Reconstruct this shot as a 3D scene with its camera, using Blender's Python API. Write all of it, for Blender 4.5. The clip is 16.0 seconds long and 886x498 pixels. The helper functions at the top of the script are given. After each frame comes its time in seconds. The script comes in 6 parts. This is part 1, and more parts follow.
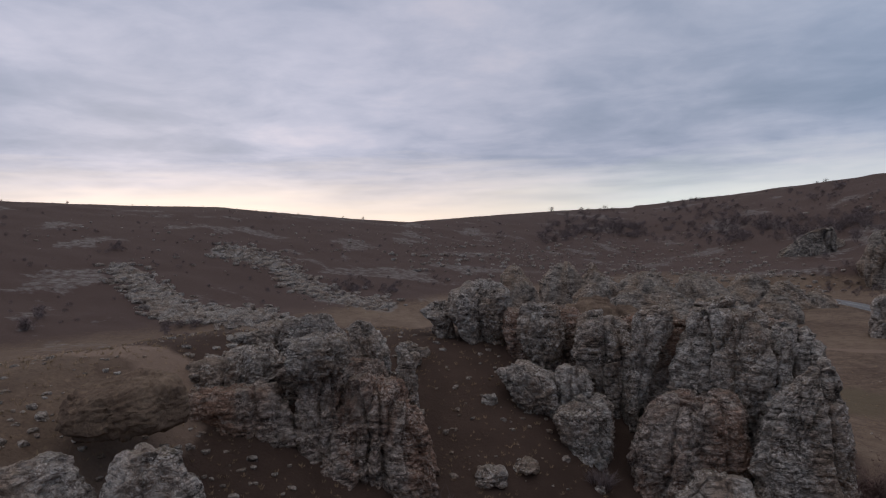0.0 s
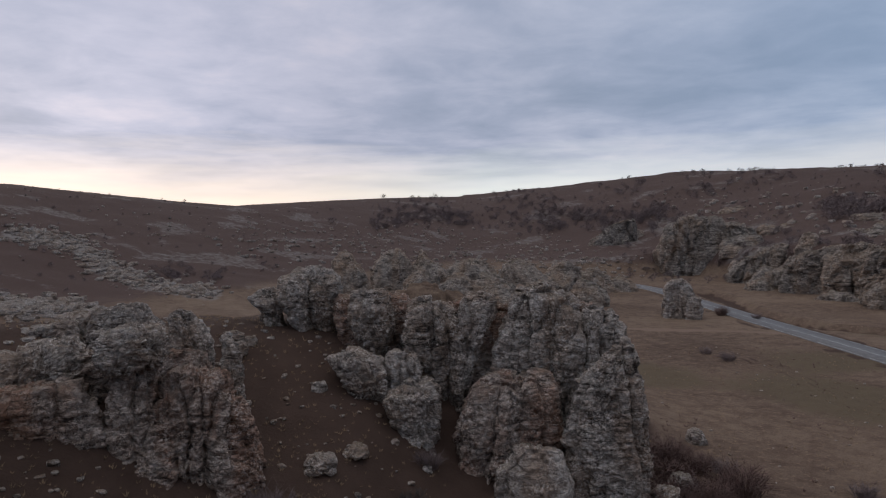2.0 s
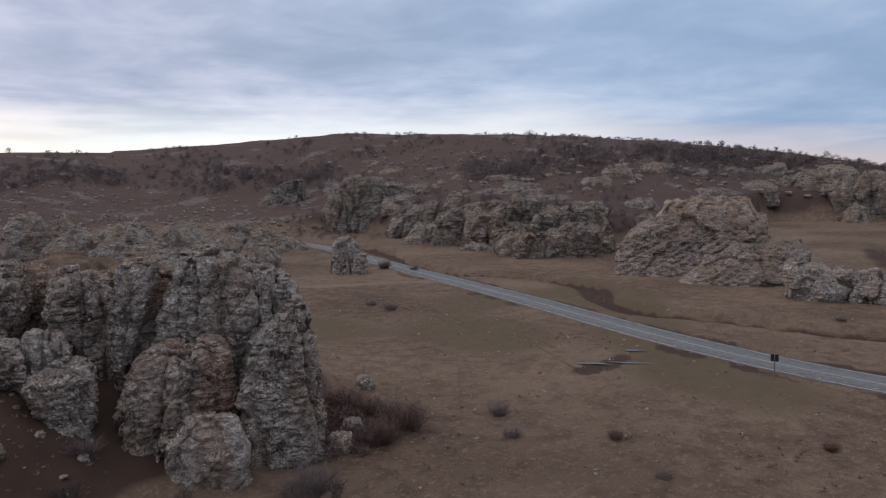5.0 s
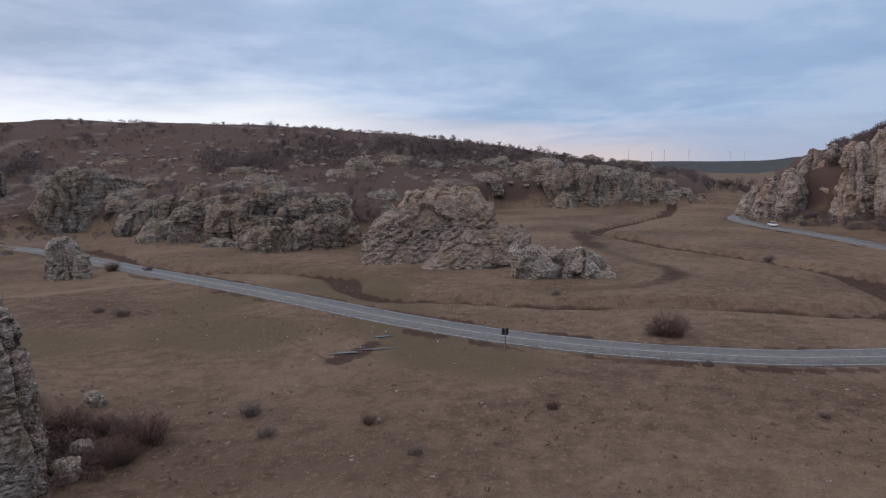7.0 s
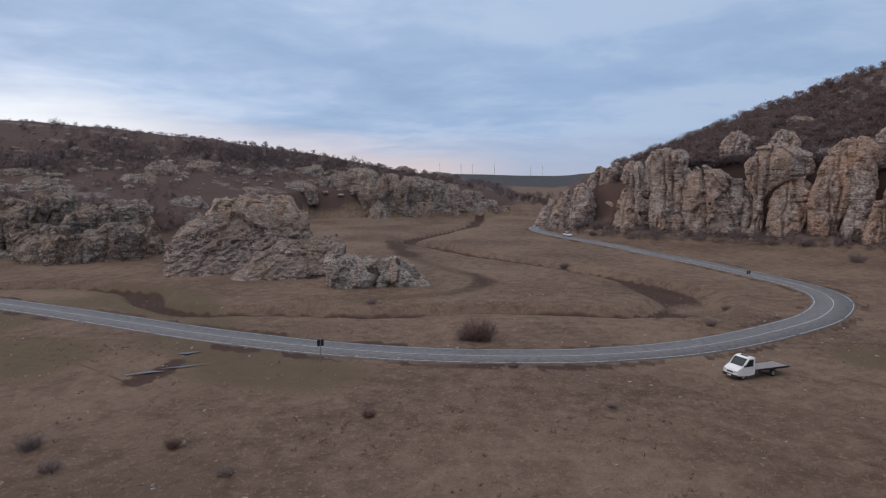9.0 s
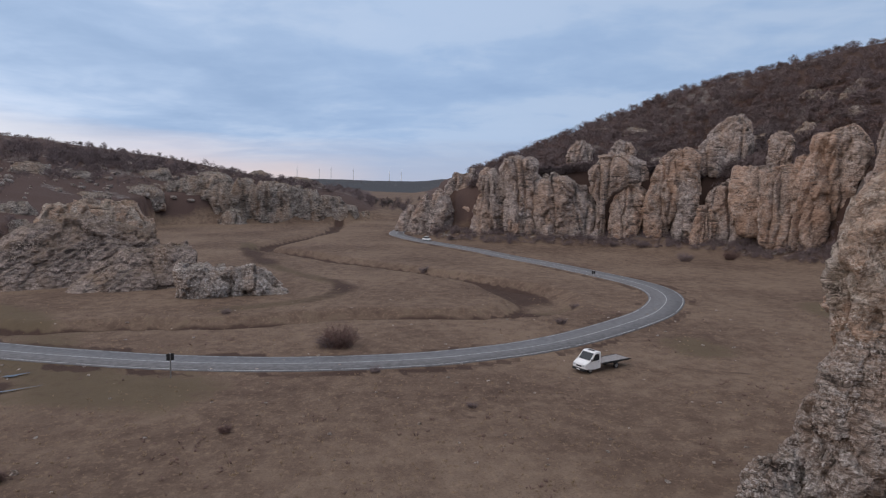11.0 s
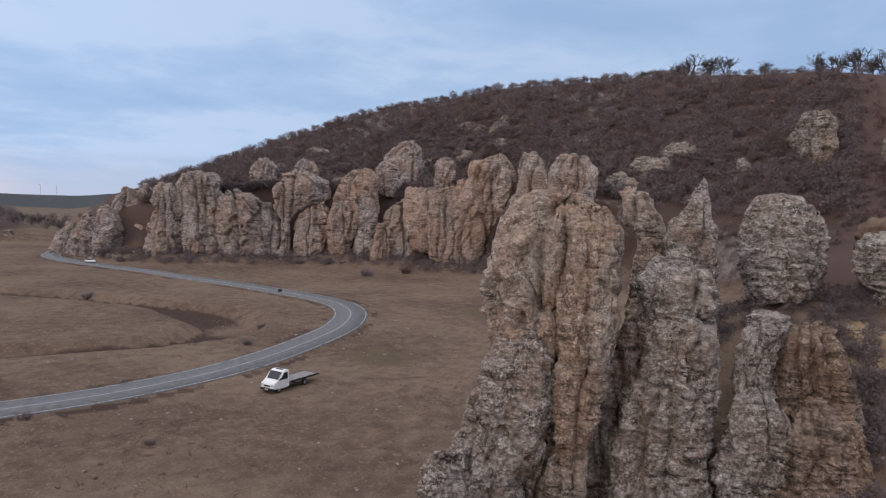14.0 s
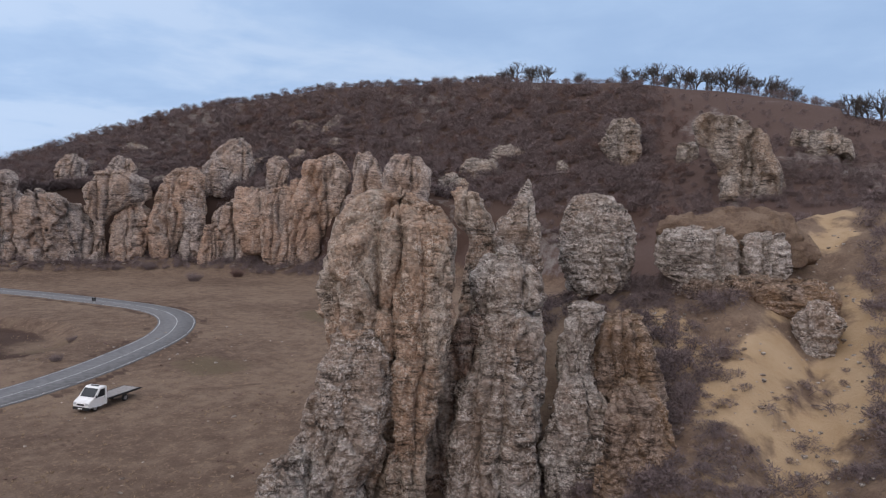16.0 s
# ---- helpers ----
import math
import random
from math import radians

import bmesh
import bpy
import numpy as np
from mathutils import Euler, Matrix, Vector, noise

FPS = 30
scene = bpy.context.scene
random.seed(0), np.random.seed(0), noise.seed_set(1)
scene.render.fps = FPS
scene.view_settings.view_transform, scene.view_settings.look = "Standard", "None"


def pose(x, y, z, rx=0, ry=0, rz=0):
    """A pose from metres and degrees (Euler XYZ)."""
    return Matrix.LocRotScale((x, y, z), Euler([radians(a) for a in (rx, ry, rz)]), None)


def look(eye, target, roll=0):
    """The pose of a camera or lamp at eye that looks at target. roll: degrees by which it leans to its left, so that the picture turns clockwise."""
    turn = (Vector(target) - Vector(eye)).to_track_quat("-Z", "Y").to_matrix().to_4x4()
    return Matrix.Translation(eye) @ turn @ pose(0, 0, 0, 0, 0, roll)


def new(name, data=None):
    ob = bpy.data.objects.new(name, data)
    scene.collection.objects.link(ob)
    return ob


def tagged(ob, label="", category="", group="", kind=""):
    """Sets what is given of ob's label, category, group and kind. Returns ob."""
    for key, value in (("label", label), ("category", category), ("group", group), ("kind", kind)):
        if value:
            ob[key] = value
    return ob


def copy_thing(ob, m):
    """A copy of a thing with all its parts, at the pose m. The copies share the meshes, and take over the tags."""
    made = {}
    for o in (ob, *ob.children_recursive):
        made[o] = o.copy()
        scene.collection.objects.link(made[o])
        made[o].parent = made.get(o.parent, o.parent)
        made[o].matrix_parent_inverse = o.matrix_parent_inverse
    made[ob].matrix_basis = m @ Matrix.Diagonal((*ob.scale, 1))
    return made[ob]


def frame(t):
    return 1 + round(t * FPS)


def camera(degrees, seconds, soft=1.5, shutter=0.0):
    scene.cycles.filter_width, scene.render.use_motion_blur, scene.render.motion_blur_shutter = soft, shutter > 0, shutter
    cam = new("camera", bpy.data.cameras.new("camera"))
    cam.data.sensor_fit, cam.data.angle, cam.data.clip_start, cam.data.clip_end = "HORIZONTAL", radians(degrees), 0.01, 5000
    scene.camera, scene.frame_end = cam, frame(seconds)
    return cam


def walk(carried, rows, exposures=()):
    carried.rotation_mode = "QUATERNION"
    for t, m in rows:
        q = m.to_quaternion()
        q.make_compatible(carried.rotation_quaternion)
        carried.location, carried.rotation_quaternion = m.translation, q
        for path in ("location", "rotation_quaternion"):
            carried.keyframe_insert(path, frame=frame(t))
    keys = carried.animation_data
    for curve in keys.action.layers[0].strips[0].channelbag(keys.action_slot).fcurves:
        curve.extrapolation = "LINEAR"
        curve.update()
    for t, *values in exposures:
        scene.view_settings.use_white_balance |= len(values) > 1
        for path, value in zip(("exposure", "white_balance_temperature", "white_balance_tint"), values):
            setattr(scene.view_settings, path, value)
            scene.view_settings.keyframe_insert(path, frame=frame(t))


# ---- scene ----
EYE = 21.0
cam = camera(66.47, 16.0, soft=1.2)
# seconds, yaw, pitch, roll: the camera hovers in one spot and turns
ROWS = [
    (0.0, -0.00, -0.02, 1.92),
    (0.5, -3.37, -0.29, 1.94),
    (1.0, -6.99, -0.57, 1.82),
    (1.5, -11.03, -1.11, 1.43),
    (2.0, -14.19, -1.55, 1.17),
    (2.5, -18.01, -2.02, 0.95),
    (3.0, -24.10, -3.52, 1.37),
    (3.2, -26.39, -3.94, 1.17),
    (5.3, -45.45, -5.91, 1.06),
    (5.5, -48.35, -6.20, 0.91),
    (6.0, -54.24, -6.44, 1.39),
    (6.5, -59.08, -6.55, 1.56),
    (7.0, -62.97, -6.67, 1.37),
    (7.5, -66.75, -6.47, 0.86),
    (8.0, -71.46, -6.60, 0.45),
    (8.5, -75.00, -6.57, 0.53),
    (9.0, -78.48, -6.04, -0.01),
    (9.2, -80.00, -6.03, 0.03),
    (11.3, -92.39, -5.32, -0.49),
    (11.5, -93.92, -5.16, -0.60),
    (12.0, -97.20, -5.21, -0.87),
    (12.5, -100.77, -5.20, -0.86),
    (13.0, -105.37, -5.47, -0.63),
    (13.5, -111.44, -5.26, -0.83),
    (14.0, -116.50, -3.72, -1.17),
    (14.5, -119.80, -3.00, -1.39),
    (15.0, -122.97, -3.13, -1.29),
    (15.5, -125.81, -3.24, -0.98),
    (16.0, -130.36, -3.47, -0.91),
]
EXPOSURES = [(0.0, -0.70), (3.0, -0.48), (5.5, -0.18), (9.0, -0.1), (12.5, 0.05), (16.0, 0.25)]
walk(cam, [(t, pose(0, 0, EYE, 90 + pitch, roll, yaw)) for t, yaw, pitch, roll in ROWS], EXPOSURES)

# ---------------------------------------------------------------- world and sun
SUN_BEARING, SUN_HEIGHT = -24.0, 9.0


def link(tree, a, b):
    tree.links.new(a, b)


def node(tree, kind, **values):
    n = tree.nodes.new(kind)
    for key, value in values.items():
        n.inputs[key.replace("_", " ")].default_value = value
    return n


def math_node(tree, op, a, b=None, clamp=False):
    n = tree.nodes.new("ShaderNodeMath")
    n.operation, n.use_clamp = op, clamp
    for i, v in enumerate((a, b)):
        if v is None:
            continue
        if isinstance(v, (int, float)):
            n.inputs[i].default_value = v
        else:
            tree.links.new(v, n.inputs[i])
    return n.outputs[0]


def mix_node(tree, fac, a, b, blend="MIX"):
    n = tree.nodes.new("ShaderNodeMix")
    n.data_type, n.blend_type = "RGBA", blend
    for i, v in ((0, fac), (6, a), (7, b)):
        if isinstance(v, (int, float)):
            n.inputs[i].default_value = v
        elif isinstance(v, tuple):
            n.inputs[i].default_value = (*v, 1) if len(v) == 3 else v
        else:
            tree.links.new(v, n.inputs[i])
    return n.outputs[2]


def ramp_node(tree, fac, stops):
    n = tree.nodes.new("ShaderNodeValToRGB")
    els = n.color_ramp.elements
    while len(els) < len(stops):
        els.new(0.5)
    for e, (pos, col) in zip(els, stops):
        e.position = pos
        e.color = (*col, 1) if isinstance(col, tuple) else (col, col, col, 1)
    tree.links.new(fac, n.inputs[0])
    return n.outputs[0]


def build_world():
    world = bpy.data.worlds.new("evening_sky")
    world.use_nodes = True
    tree = world.node_tree
    tree.nodes.clear()
    out = tree.nodes.new("ShaderNodeOutputWorld")
    bg = tree.nodes.new("ShaderNodeBackground")
    sky = tree.nodes.new("ShaderNodeTexSky")
    sky.sky_type, sky.sun_disc = "NISHITA", False
    sky.sun_elevation, sky.sun_rotation = radians(SUN_HEIGHT), radians(SUN_BEARING)
    sky.altitude, sky.dust_density = 100, 2.0
    coord = tree.nodes.new("ShaderNodeTexCoord")
    sep = tree.nodes.new("ShaderNodeSeparateXYZ")
    link(tree, coord.outputs["Generated"], sep.inputs[0])
    x, y, z = sep.outputs
    up = math_node(tree, "MAXIMUM", z, 0.0)
    # cloud deck: the view direction carried out to a flat layer
    flat = math_node(tree, "ADD", up, 0.10)
    comb = tree.nodes.new("ShaderNodeCombineXYZ")
    link(tree, math_node(tree, "DIVIDE", x, flat), comb.inputs[0])
    link(tree, math_node(tree, "DIVIDE", y, flat), comb.inputs[1])
    big = node(tree, "ShaderNodeTexNoise", Scale=0.55, Detail=5.0, Roughness=0.5, Distortion=0.5)
    fine = node(tree, "ShaderNodeTexNoise", Scale=2.2, Detail=6.0, Roughness=0.6, Distortion=0.3)
    link(tree, comb.outputs[0], big.inputs["Vector"])
    link(tree, comb.outputs[0], fine.inputs["Vector"])
    deck = math_node(tree, "ADD", math_node(tree, "MULTIPLY", big.outputs[0], 0.72), math_node(tree, "MULTIPLY", fine.outputs[0], 0.28))
    clouds = ramp_node(tree, deck, [(0.36, (0.30, 0.395, 0.54)), (0.45, (0.385, 0.48, 0.64)), (0.54, (0.51, 0.60, 0.76)), (0.64, (0.68, 0.735, 0.86))])
    # bluer, clearer sky away from the sunset
    side = math_node(tree, "ADD", math_node(tree, "MULTIPLY", x, math.sin(radians(SUN_BEARING))), math_node(tree, "MULTIPLY", y, math.cos(radians(SUN_BEARING))))
    away = ramp_node(tree, math_node(tree, "ADD", math_node(tree, "MULTIPLY", side, 0.5), 0.5), [(0.32, 1.0), (0.84, 0.0)])
    clouds = mix_node(tree, math_node(tree, "MULTIPLY", away, 0.88), clouds, ramp_node(tree, deck, [(0.40, (0.375, 0.54, 0.835)), (0.50, (0.42, 0.59, 0.88)), (0.58, (0.51, 0.665, 0.925))]))
    rosy = ramp_node(tree, math_node(tree, "ADD", math_node(tree, "MULTIPLY", side, 0.5), 0.5), [(0.6, (1.0, 1.0, 1.0)), (0.95, (1.09, 0.95, 0.93))])
    clouds = mix_node(tree, 1.0, clouds, rosy, "MULTIPLY")
    # a deck of cloud is brightest overhead
    clouds = mix_node(tree, ramp_node(tree, up, [(0.38, 0.0), (0.62, 0.9)]), clouds, (0.61, 0.595, 0.625))
    clouds = mix_node(tree, 1.0, clouds, ramp_node(tree, up, [(0.40, 0.5), (0.85, 0.95)]), "MULTIPLY")
    clouds = mix_node(tree, 1.0, clouds, (2.0, 2.0, 2.0), "MULTIPLY")
    # low open strip under the deck
    strip_noise = node(tree, "ShaderNodeTexNoise", Scale=1.0, Detail=5.0, Roughness=0.55)
    squash = tree.nodes.new("ShaderNodeMapping")
    squash.inputs["Scale"].default_value = (2.2, 2.2, 26)
    link(tree, coord.outputs["Generated"], squash.inputs[0])
    link(tree, squash.outputs[0], strip_noise.inputs["Vector"])
    thin = ramp_node(tree, math_node(tree, "ADD", math_node(tree, "MULTIPLY", side, 0.5), 0.5), [(0.42, 1.0), (0.62, 0.5)])
    low = math_node(tree, "ADD", math_node(tree, "MULTIPLY", math_node(tree, "MULTIPLY", up, thin), 2.0), math_node(tree, "MULTIPLY", math_node(tree, "SUBTRACT", strip_noise.outputs[0], 0.5), 0.10))
    glow_mask = ramp_node(tree, low, [(0.015, 1.0), (0.062, 0.78), (0.125, 0.0)])
    warm = ramp_node(tree, math_node(tree, "ADD", math_node(tree, "MULTIPLY", side, 0.5), 0.5), [(0.2, (0.50, 0.595, 0.79)), (0.33, (0.52, 0.585, 0.76)), (0.40, (0.80, 0.70, 0.72)), (0.48, (0.82, 0.73, 0.76)), (0.62, (0.94, 0.94, 0.97)), (0.74, (0.98, 1.0, 1.02)), (0.87, (1.02, 1.06, 1.0)), (0.96, (1.20, 1.0, 0.83))])
    colour = mix_node(tree, glow_mask, clouds, warm)
    lit = ramp_node(tree, math_node(tree, "ADD", math_node(tree, "MULTIPLY", side, 0.5), 0.5), [(0.08, 0.41), (0.42, 0.47), (0.70, 0.60), (0.93, 0.70), (1.0, 0.84)])
    colour = mix_node(tree, 1.0, colour, lit, "MULTIPLY")
    colour = mix_node(tree, 1.0, colour, (2.0, 2.0, 2.0), "MULTIPLY")
    scaled = mix_node(tree, 1.0, sky.outputs[0], (0.08, 0.08, 0.08), "MULTIPLY")
    colour = mix_node(tree, 0.04, colour, scaled)
    link(tree, colour, bg.inputs[0])
    bg.inputs[1].default_value = 1.0
    link(tree, bg.outputs[0], out.inputs[0])
    scene.world = world


build_world()
sun_data = bpy.data.lights.new("sun", "SUN")
sun_data.energy, sun_data.angle, sun_data.color = 0.5, radians(14), (1.0, 0.84, 0.70)
sun = new("sun", sun_data)
sun.matrix_world = look((0, 0, 0), (-math.sin(radians(SUN_BEARING)), -math.cos(radians(SUN_BEARING)), -math.tan(radians(SUN_HEIGHT))))


# ---------------------------------------------------------------- noise in numpy
def hash3(i, j, k, salt=0):
    h = (i.astype(np.int64) * 374761393 + j.astype(np.int64) * 668265263 + k.astype(np.int64) * 2147483647 + salt * 974711) & 0xFFFFFFFF
    h = ((h ^ (h >> 13)) * 1274126177) & 0xFFFFFFFF
    h = ((h ^ (h >> 16)) * 2246822519) & 0xFFFFFFFF
    return ((h ^ (h >> 15)) & 0xFFFFFF) / float(0xFFFFFF)


def vnoise(p, salt=0):
    """Smooth value noise, -1 to 1, at the points p (n, 3)."""
    c = np.floor(p).astype(np.int64)
    f = p - c
    u = f * f * (3 - 2 * f)
    total = 0
    for a in (0, 1):
        for b in (0, 1):
            for d in (0, 1):
                w = (u[:, 0] if a else 1 - u[:, 0]) * (u[:, 1] if b else 1 - u[:, 1]) * (u[:, 2] if d else 1 - u[:, 2])
                total = total + w * hash3(c[:, 0] + a, c[:, 1] + b, c[:, 2] + d, salt)
    return 2 * total - 1


def fbm(p, octaves=4, salt=0):
    total, amp, freq = 0, 0.5, 1.0
    for o in range(octaves):
        total = total + amp * vnoise(p * freq, salt + o)
        amp, freq = amp * 0.5, freq * 2.03
    return total


def fbm2(x, y, scale, octaves=4, salt=0):
    return fbm(np.stack([x / scale, y / scale, np.full_like(x, 0.37)], 1), octaves, salt)


def worley(p, salt=0):
    """Distance to the nearest and second-nearest cell point, and the nearest cell's own number."""
    c = np.floor(p).astype(np.int64)
    f1 = np.full(len(p), 9.0)
    f2 = np.full(len(p), 9.0)
    own = np.zeros(len(p))
    for a in (-1, 0, 1):
        for b in (-1, 0, 1):
            for d in (-1, 0, 1):
                i, j, k = c[:, 0] + a, c[:, 1] + b, c[:, 2] + d
                q = np.stack([i + hash3(i, j, k, salt), j + hash3(i, j, k, salt + 1), k + hash3(i, j, k, salt + 2)], 1)
                dist = np.sqrt(((q - p) ** 2).sum(1))
                near = dist < f1
                f2 = np.where(near, f1, np.minimum(f2, dist))
                own = np.where(near, hash3(i, j, k, salt + 3), own)
                f1 = np.where(near, dist, f1)
    return f1, f2, own


def smooth(t):
    t = np.clip(t, 0, 1)
    return t * t * (3 - 2 * t)


def mesh_from(name, verts, faces, material=None, shade=True):
    me = bpy.data.meshes.new(name)
    verts = np.asarray(verts, dtype=np.float32)
    faces = np.asarray(faces, dtype=np.int32)
    n = faces.shape[1]
    me.vertices.add(len(verts))
    me.vertices.foreach_set("co", verts.ravel())
    me.loops.add(faces.size)
    me.loops.foreach_set("vertex_index", faces.ravel())
    me.polygons.add(len(faces))
    me.polygons.foreach_set("loop_start", np.arange(0, faces.size, n, dtype=np.int32))
    me.polygons.foreach_set("loop_total", np.full(len(faces), n, dtype=np.int32))
    if shade:
        me.polygons.foreach_set("use_smooth", np.ones(len(faces), dtype=bool))
    me.update(calc_edges=True)
    if material:
        me.materials.append(material)
    return me


# ---------------------------------------------------------------- materials
def material(name):
    m = bpy.data.materials.new(name)
    m.use_nodes = True
    return m, m.node_tree, m.node_tree.nodes["Principled BSDF"]


def noise_tex(tree, scale, detail=4.0, rough=0.55, vector=None, distortion=0.0):
    n = node(tree, "ShaderNodeTexNoise", Scale=scale, Detail=detail, Roughness=rough, Distortion=distortion)
    if vector is not None:
        link(tree, vector, n.inputs["Vector"])
    return n.outputs[0]


def world_coords(tree):
    return tree.nodes.new("ShaderNodeNewGeometry").outputs["Position"]


def bump(tree, bsdf, height, strength, distance):
    b = tree.nodes.new("ShaderNodeBump")
    b.inputs["Strength"].default_value, b.inputs["Distance"].default_value = strength, distance
    link(tree, height, b.inputs["Height"])
    link(tree, b.outputs[0], bsdf.inputs["Normal"])


def rock_material(name, dark, mid, light, warm, warm_amount, grain=1.0, rough=1.0):
    m, tree, bsdf = material(name)
    pos = world_coords(tree)
    coarse = noise_tex(tree, 0.35 * grain, 5, 0.6, pos)
    medium = noise_tex(tree, 2.2 * grain, 5, 0.62, pos)
    speck = noise_tex(tree, 5.5 * grain, 6, 0.78, pos)
    tone = math_node(tree, "ADD", math_node(tree, "MULTIPLY", medium, 0.65), math_node(tree, "MULTIPLY", coarse, 0.35))
    colour = ramp_node(tree, tone, [(0.34, dark), (0.45, mid), (0.60, light)])
    stretch = tree.nodes.new("ShaderNodeMapping")
    stretch.inputs["Scale"].default_value = (0.22 * grain, 0.22 * grain, 0.09 * grain)
    link(tree, pos, stretch.inputs[0])
    stain = ramp_node(tree, noise_tex(tree, 1.0, 4, 0.6, stretch.outputs[0], 0.8), [(0.52 - warm_amount * 0.2, 0.0), (0.68 - warm_amount * 0.2, 1.0)])
    colour = mix_node(tree, math_node(tree, "MULTIPLY", stain, 0.75), colour, warm)
    patch = ramp_node(tree, noise_tex(tree, 0.55 * grain, 4, 0.6, pos, 0.6), [(0.42, 0.05), (0.58, 1.0)])
    bedded = ramp_node(tree, noise_tex(tree, 0.28 * grain, 4, 0.6, pos, 0.8), [(0.42, 0.1), (0.60, 1.0)])
    sheet = tree.nodes.new("ShaderNodeMapping")
    sheet.inputs["Scale"].default_value = (0.5 * grain, 0.5 * grain, 2.6 * grain)
    link(tree, pos, sheet.inputs[0])
    beds = noise_tex(tree, 1.0, 6, 0.68, sheet.outputs[0], 0.4)
    colour = mix_node(tree, math_node(tree, "MULTIPLY", ramp_node(tree, beds, [(0.42, 1.0), (0.465, 0.0)]), math_node(tree, "MULTIPLY", bedded, 0.9)), colour, tuple(c * 0.55 for c in dark))
    colour = mix_node(tree, math_node(tree, "MULTIPLY", ramp_node(tree, beds, [(0.54, 0.0), (0.61, 1.0)]), math_node(tree, "MULTIPLY", bedded, 0.75)), colour, light)
    lichen = math_node(tree, "MULTIPLY", patch, ramp_node(tree, speck, [(0.52, 0.0), (0.55, 1.0)]))
    colour = mix_node(tree, math_node(tree, "MULTIPLY", lichen, 0.9), colour, tuple(min(0.75, c * 1.15) for c in light))
    black = math_node(tree, "MULTIPLY", patch, ramp_node(tree, speck, [(0.40, 1.0), (0.44, 0.0)]))
    colour = mix_node(tree, math_node(tree, "MULTIPLY", black, 0.65), colour, tuple(c * 0.35 for c in dark))
    # small broken joints
    jolt = tree.nodes.new("ShaderNodeVectorMath")
    jolt.operation = "MULTIPLY_ADD"
    wobble = node(tree, "ShaderNodeTexNoise", Scale=1.1 * grain, Detail=4.0, Roughness=0.6)
    link(tree, pos, wobble.inputs["Vector"])
    link(tree, wobble.outputs["Color"], jolt.inputs[0])
    jolt.inputs[1].default_value = (1.3 / grain, 1.3 / grain, 0.8 / grain)
    link(tree, pos, jolt.inputs[2])
    chunk = tree.nodes.new("ShaderNodeMapping")
    chunk.inputs["Scale"].default_value = (1.0 * grain, 1.0 * grain, 2.1 * grain)
    link(tree, jolt.outputs[0], chunk.inputs[0])
    joint = tree.nodes.new("ShaderNodeTexVoronoi")
    joint.feature = "DISTANCE_TO_EDGE"
    joint.inputs["Scale"].default_value = 1.5
    link(tree, chunk.outputs[0], joint.inputs["Vector"])
    crack = ramp_node(tree, joint.outputs["Distance"], [(0.0, 1.0), (0.055, 0.0)])
    colour = mix_node(tree, math_node(tree, "MULTIPLY", crack, math_node(tree, "MULTIPLY", bedded, 0.62 if grain == 1.0 else 0.4)), colour, tuple(c * 0.5 for c in dark))
    edge = ramp_node(tree, joint.outputs["Distance"], [(0.0, 0.0), (0.16, 1.0)])
    facet = tree.nodes.new("ShaderNodeTexVoronoi")
    facet.inputs["Scale"].default_value = 3.1
    link(tree, chunk.outputs[0], facet.inputs["Vector"])
    own = tree.nodes.new("ShaderNodeSeparateColor")
    link(tree, facet.outputs["Color"], own.inputs[0])
    colour = mix_node(tree, 0.85, colour, ramp_node(tree, own.outputs[0], [(0.0, 0.62), (0.5, 0.95), (1.0, 1.3)]), "MULTIPLY")
    # moss and dry grass on the flat tops
    geo = tree.nodes.new("ShaderNodeNewGeometry")
    sep = tree.nodes.new("ShaderNodeSeparateXYZ")
    link(tree, geo.outputs["Normal"], sep.inputs[0])
    top = ramp_node(tree, math_node(tree, "ADD", sep.outputs[2], math_node(tree, "MULTIPLY", math_node(tree, "SUBTRACT", medium, 0.5), 1.2)), [(0.78, 0.0), (0.95, 1.0)])
    colour = mix_node(tree, math_node(tree, "MULTIPLY", top, 0.45), colour, (0.12, 0.095, 0.06))
    link(tree, colour, bsdf.inputs["Base Color"])
    bsdf.inputs["Roughness"].default_value = 0.92
    bsdf.inputs["Specular IOR Level"].default_value = 0.2
    bump(tree, bsdf, math_node(tree, "ADD", math_node(tree, "ADD", math_node(tree, "ADD", medium, math_node(tree, "MULTIPLY", edge, 0.35 if grain == 1.0 else 0.15)), math_node(tree, "MULTIPLY", beds, 1.3)), math_node(tree, "MULTIPLY", speck, 0.25)), rough, 0.55 / grain)
    return m


ROCK = rock_material("limestone_grey", (0.087, 0.069, 0.059), (0.299, 0.246, 0.213), (0.507, 0.457, 0.416), (0.286, 0.201, 0.148), 0.45, 1.0, 0.6)
ROCK_RED = rock_material("limestone_reddish", (0.079, 0.056, 0.048), (0.264, 0.198, 0.163), (0.475, 0.401, 0.352), (0.297, 0.163, 0.109), 0.5, 1.0, 0.6)
ROCK_WARM = rock_material("limestone_ochre", (0.116, 0.090, 0.080), (0.280, 0.214, 0.179), (0.427, 0.353, 0.305), (0.411, 0.260, 0.179), 0.7, 0.5, 0.6)
ROCK_BUFF = rock_material("limestone_buff", (0.104, 0.079, 0.061), (0.369, 0.286, 0.228), (0.492, 0.422, 0.358), (0.394, 0.247, 0.164), 0.6, 1.0, 0.6)
ROCK_OCHRE = rock_material("limestone_earthy", (0.049, 0.035, 0.029), (0.190, 0.133, 0.101), (0.346, 0.267, 0.219), (0.265, 0.165, 0.095), 0.45, 1.0, 0.6)
